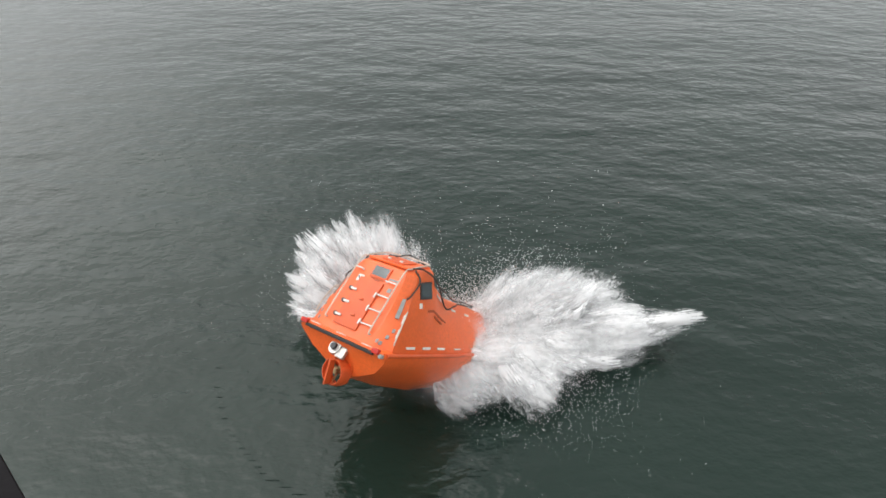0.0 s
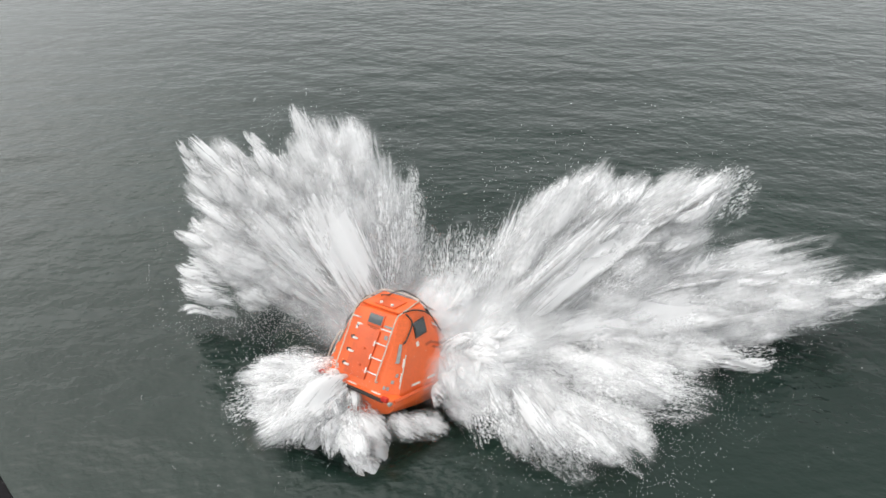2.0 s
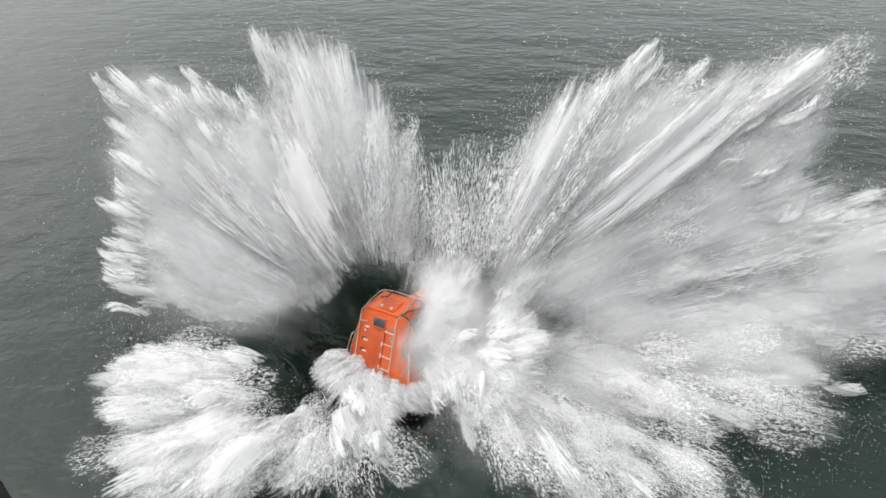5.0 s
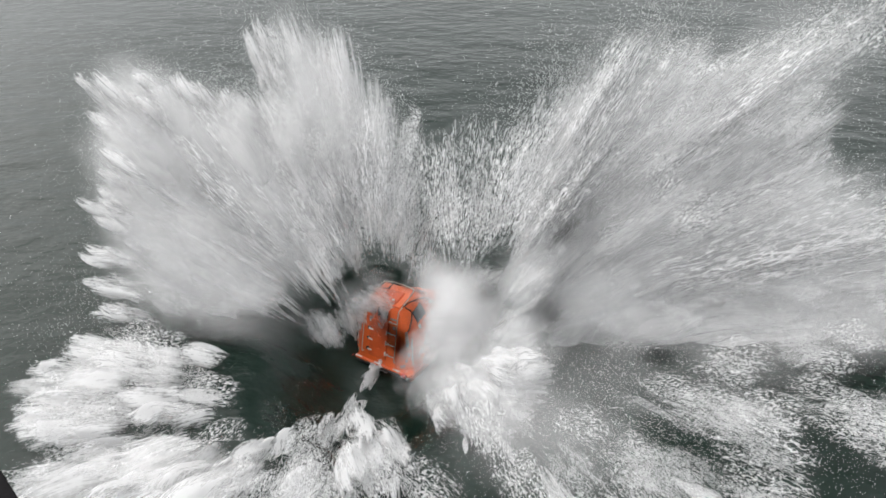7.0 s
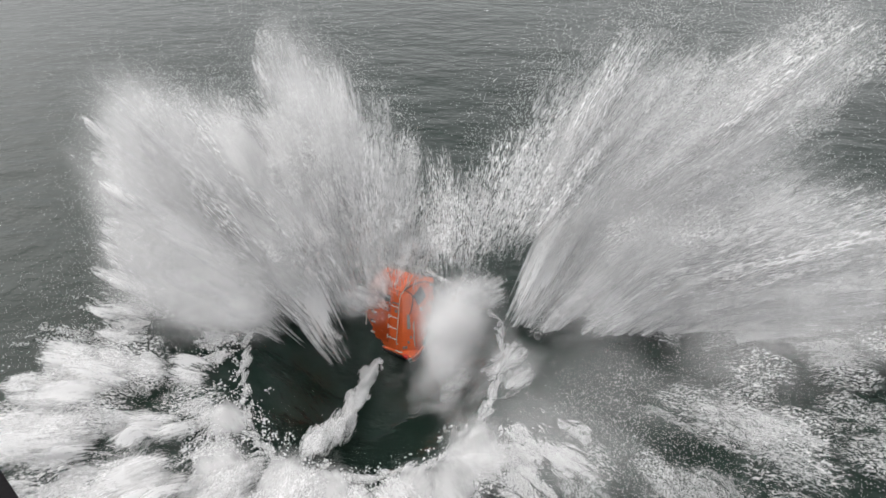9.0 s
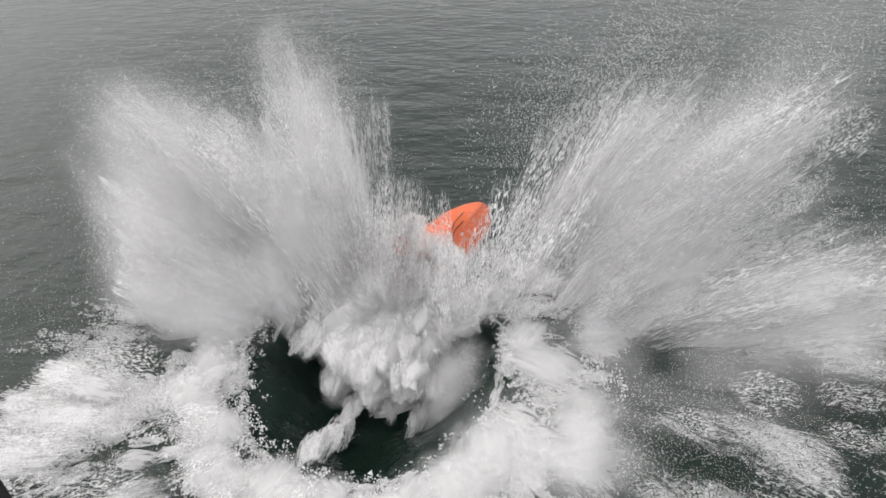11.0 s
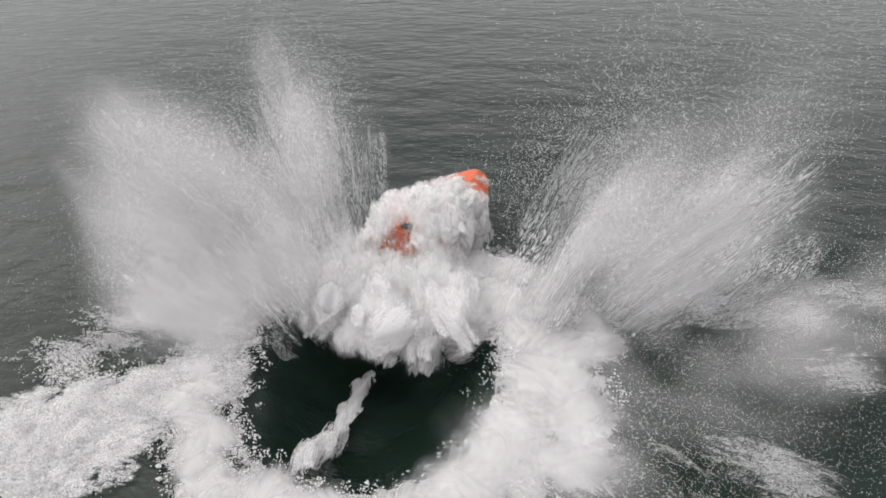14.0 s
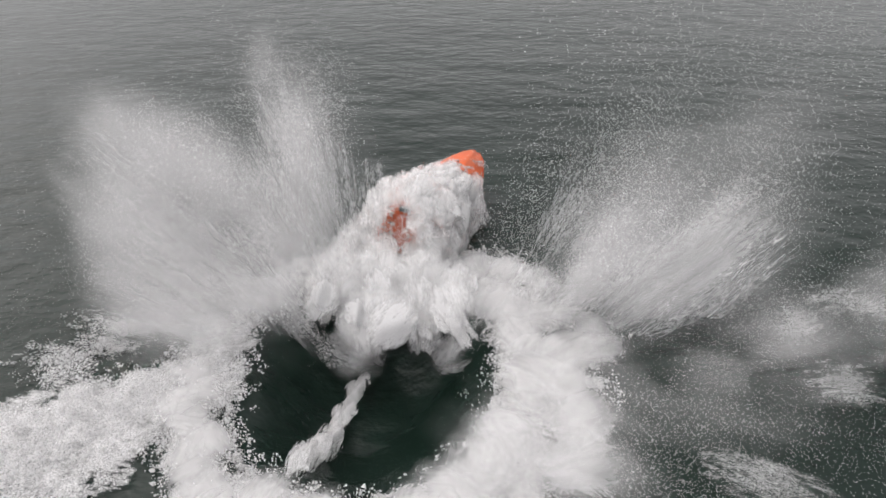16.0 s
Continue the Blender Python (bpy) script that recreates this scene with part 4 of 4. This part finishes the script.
def foam_field():
    p = thing("foam_field", "broad sheet of white foam spreading on the sea", "foam", kind="stuff")
    for i in range(165):
        u, v = rng.uniform(0, 1), rng.normal() * 0.5
        x, y = -4.8 - 5.6 * u, 12.4 - 2.9 * u + v * (0.7 + 1.7 * u) - 0.6 * u
        if (x + 1.8) ** 2 / 3.7 ** 2 + (y - 12.3) ** 2 / 4.2 ** 2 < 1:
            continue
        born = rng.uniform(8.5, 11.0)
        w = rng.uniform(0.5, 0.95)
        clump(p, "foam_patch", FROTHS if i % 4 else THIN, rising(x, y, born, 1.5), flat(), (w, w * rng.uniform(0.5, 1), 1))
        if i % 3 == 0:
            clump(p, "foam_clump", FOAM, rising(x, y, born, 1.5, (0, 0), 0.1), flat())
    # a thin ridge of foam across the cavity, behind the stern
    for i in range(26):
        u = i / 25
        x, y = -2.0 - 0.95 * u + rng.normal() * 0.16, 13.2 - 4.0 * u
        clump(p, "foam_patch", FROTHS, rising(x, y, rng.uniform(4.6, 7.0), 1.5, (-0.02, 0), 0.35 + 0.2 * u), facing(Vector((-0.95 + rng.normal() * 0.5, -4, rng.normal() * 0.4)), (0, 0, 1), 0.3), (rng.uniform(0.4, 0.65), rng.uniform(0.14, 0.34), 1.2))
    # long spikes of foam that the port jets leave on the sea
    for i in range(14):
        x, y = rng.uniform(-10.4, -7.8), rng.uniform(12.8, 14.4)
        turn = Matrix.Rotation(rng.normal() * 0.12 - 0.05, 4, "Z")
        clump(p, "foam_clump", FOAM, rising(x, y, rng.uniform(6.0, 8.5), 1.5), turn, (rng.uniform(0.8, 1.4), 0.3, 0.6))
    return p


def boat_at(t):
    v = [float(np.interp(t, [r[0] for r in BOAT_ROWS], [r[i] for r in BOAT_ROWS])) for i in range(1, 7)]
    return pose(*v)


def foam_mantle():
    p = thing("foam_mantle", "white water pouring off the surfacing lifeboat", "foam", kind="stuff")
    for i in range(360):
        y = rng.uniform(-2.9, 3.9)
        x = rng.uniform(-1.35, 1.4) * (1.1 - 0.10 * max(0, y) + 0.22 * max(0, -y)) + 0.1
        top = float(np.interp(y, (-2.9, -1.6, 0, 0.8, 1.7, 2.4, 4.9), (-0.3, 0.2, 0.7, 1.8, 1.95, 1.3, 0.9)))
        z = top - 0.40 * x * x
        if -0.1 < y < 0.9 and abs(x) < 0.7 and i % 2:
            continue
        born = 9.2 + 0.35 * max(0, y) + rng.uniform(0, 1.6)
        w = rng.uniform(0.45, 0.80) * (1 - 0.08 * max(0, y))

        def place(t, x=x, y=y, z=z, born=born):
            q = boat_at(t) @ Vector((x, y - 0.07 * max(0, t - born), z + 0.04))
            if t <= born:
                q.z = min(q.z, 0.0) - 3.5 * min(1, 0.3 + (born - t))
            else:
                q.z = max(q.z, 0.1)
            return q
        n = Vector((x * 0.8, -0.5, 1.0))
        clump(p, "foam_billow", (NETS, THIN, NETS)[i % 3] if 0.0 < y < 0.9 and abs(x) < 0.8 else (SOLIDS, CORES, FROTHS, CORES, VEILS)[i % 5], place, facing(Vector((rng.normal() * 0.3, -1, -0.4)), n, 0.15), (w, w * 0.75, 0.35))
    # a thin run of water over the bow
    for i in range(22):
        x, y = rng.uniform(-0.6, 0.6), rng.uniform(3.9, 5.6)

        def place(t, x=x, y=y):
            q = boat_at(t) @ Vector((x, y, 1.05 - 0.42 * (y - 3.9) - 0.4 * x * x))
            q.z -= 4.0 * max(0, min(1, 12.0 - t))
            return q
        clump(p, "water_run", (HAZES, THIN, VEILS)[i % 3], place, facing(Vector((rng.normal() * 0.3, -1, 0.3)), Vector((x, 0.3, 1)), 0.1), (0.6, 0.4, 0.15))
    # skirts of white water along both sides
    for i in range(110):
        side = 1 if i % 5 else -1
        x, y, z = side * rng.uniform(1.05, 1.75), rng.uniform(-1.5, 3.9), rng.uniform(-0.5, 0.75)
        x *= 1 - 0.07 * max(0, y)
        born = 9.4 + 0.3 * max(0, y) + rng.uniform(0, 1.4)
        w = rng.uniform(0.5, 0.85)

        def place(t, x=x, y=y, z=z, born=born):
            q = boat_at(t) @ Vector((x, y - 0.06 * max(0, t - born), z))
            q.z = max(q.z, 0.1) if t > born else min(q.z, 0.0) - 3.5 * min(1, 0.3 + (born - t))
            return q
        clump(p, "foam_billow", (CORES, SOLIDS, VEILS, FROTHS)[i % 4], place, facing(Vector((rng.normal() * 0.3, -0.6, -0.8)), Vector((side * 0.8, -0.4, 0.5)), 0.2), (w, w * 0.75, 0.4))
    # torrents that fall off the stern and the quarters
    for i in range(120):
        a = rng.uniform(0, 1)
        side = rng.choice((-1, 1))
        x0 = -1.0 + rng.uniform(-1.9, 1.8)
        y0 = 14.4 - 1.5 * a - 0.5 * math.sin(3 * x0) + rng.normal() * 0.3
        born = 9.2 + 2.2 * rng.uniform()
        top = rng.uniform(0.3, 1.3)
        w = rng.uniform(0.4, 0.75)

        def place(t, x0=x0, y0=y0, born=born, top=top, side=side):
            u = min(1, max(0, (t - born) / 2))
            return Vector((x0 + side * 0.05 * max(0, t - born), y0 + 0.16 * max(0, t - 10), -3.5 + (top + 3.5) * u - 0.04 * max(0, t - born - 2)))
        clump(p, "foam_billow", (CORES, SOLIDS, VEILS, CORES, FROTHS)[i % 5], place, facing(Vector((rng.normal() * 0.5, -1, -0.7)), (0, -0.6, 0.8), 0.25), (w * 1.2, w, 0.6))
    # collar of white water that climbs round the stern
    for i in range(80):
        side = rng.uniform(-1.4, 1.7)
        out = rng.uniform(0.1, 0.8) - max(0, side - 1.0) * 1.5
        born = rng.uniform(0.7, 2.0)
        low = -0.75 - 0.45 * max(0, out)

        def place(t, side=side, out=out, born=born, low=low):
            u = min(1, max(0, (t - born) / 1.2))
            q = boat_at(min(t, 5.0)) @ Vector((side, 0.1 - out, low))
            q.z = max(q.z, 0.05)
            q.z = q.z * u - 3.0 * (1 - u) - 0.8 * max(0, t - 4.0) ** 1.4
            return Vector((q.x, q.y, max(q.z, -3.5)))
        clump(p, "foam_billow", (WHITES, CORES, FROTHS)[i % 3], place, facing(Vector((side, -0.8, -0.2)), (0, -0.5, 0.85), 0.3), (0.55, 0.4, 1))
    # bursts at the tower while it goes under
    for i in range(26):
        side = 1 if i % 3 else -1
        o = Vector((-0.75 + side * rng.uniform(0.4, 0.9), 13.9 + rng.normal() * 0.3, -0.2))
        d = Vector((side * rng.uniform(0.4, 1.4), rng.normal() * 0.3 - 0.2, rng.uniform(0.5, 1.5)))
        born = rng.uniform(4.2, 6.2)

        def place(t, o=o, d=d, born=born):
            u = min(1, max(0, (t - born) / 2.2))
            q = o + d * u - Vector((0, 0, 3.5)) * (1 - u) ** 2
            q.z -= 0.15 * max(0, t - 10.5) ** 1.4
            return Vector((q.x, q.y, max(q.z, -3.5)))
        clump(p, "spray_sheet", CORES if i % 2 else HAZES, place, facing(d, FAN, 0.3), (0.75, 0.55, 1))
    return p


port_plume()
starboard_plume()
stern_plume()
foam_ring()
foam_rim()
foam_field()
foam_mantle()


def motions():
    walk(lifeboat, [(t, pose(*v)) for t, *v in BOAT_ROWS])
    walk(water_inner, [(0.0, pose(0, 0, 0)), (1.2, pose(0, 0, 0)), (3.0, pose(0, 0, -1.0)), (4.2, pose(0, 0, -1.8)), (5.5, pose(0, 0, -2.3)), (16.0, pose(0, 0, -2.3))])
    for ob, rows in MOVES:
        walk(ob, rows)


motions()
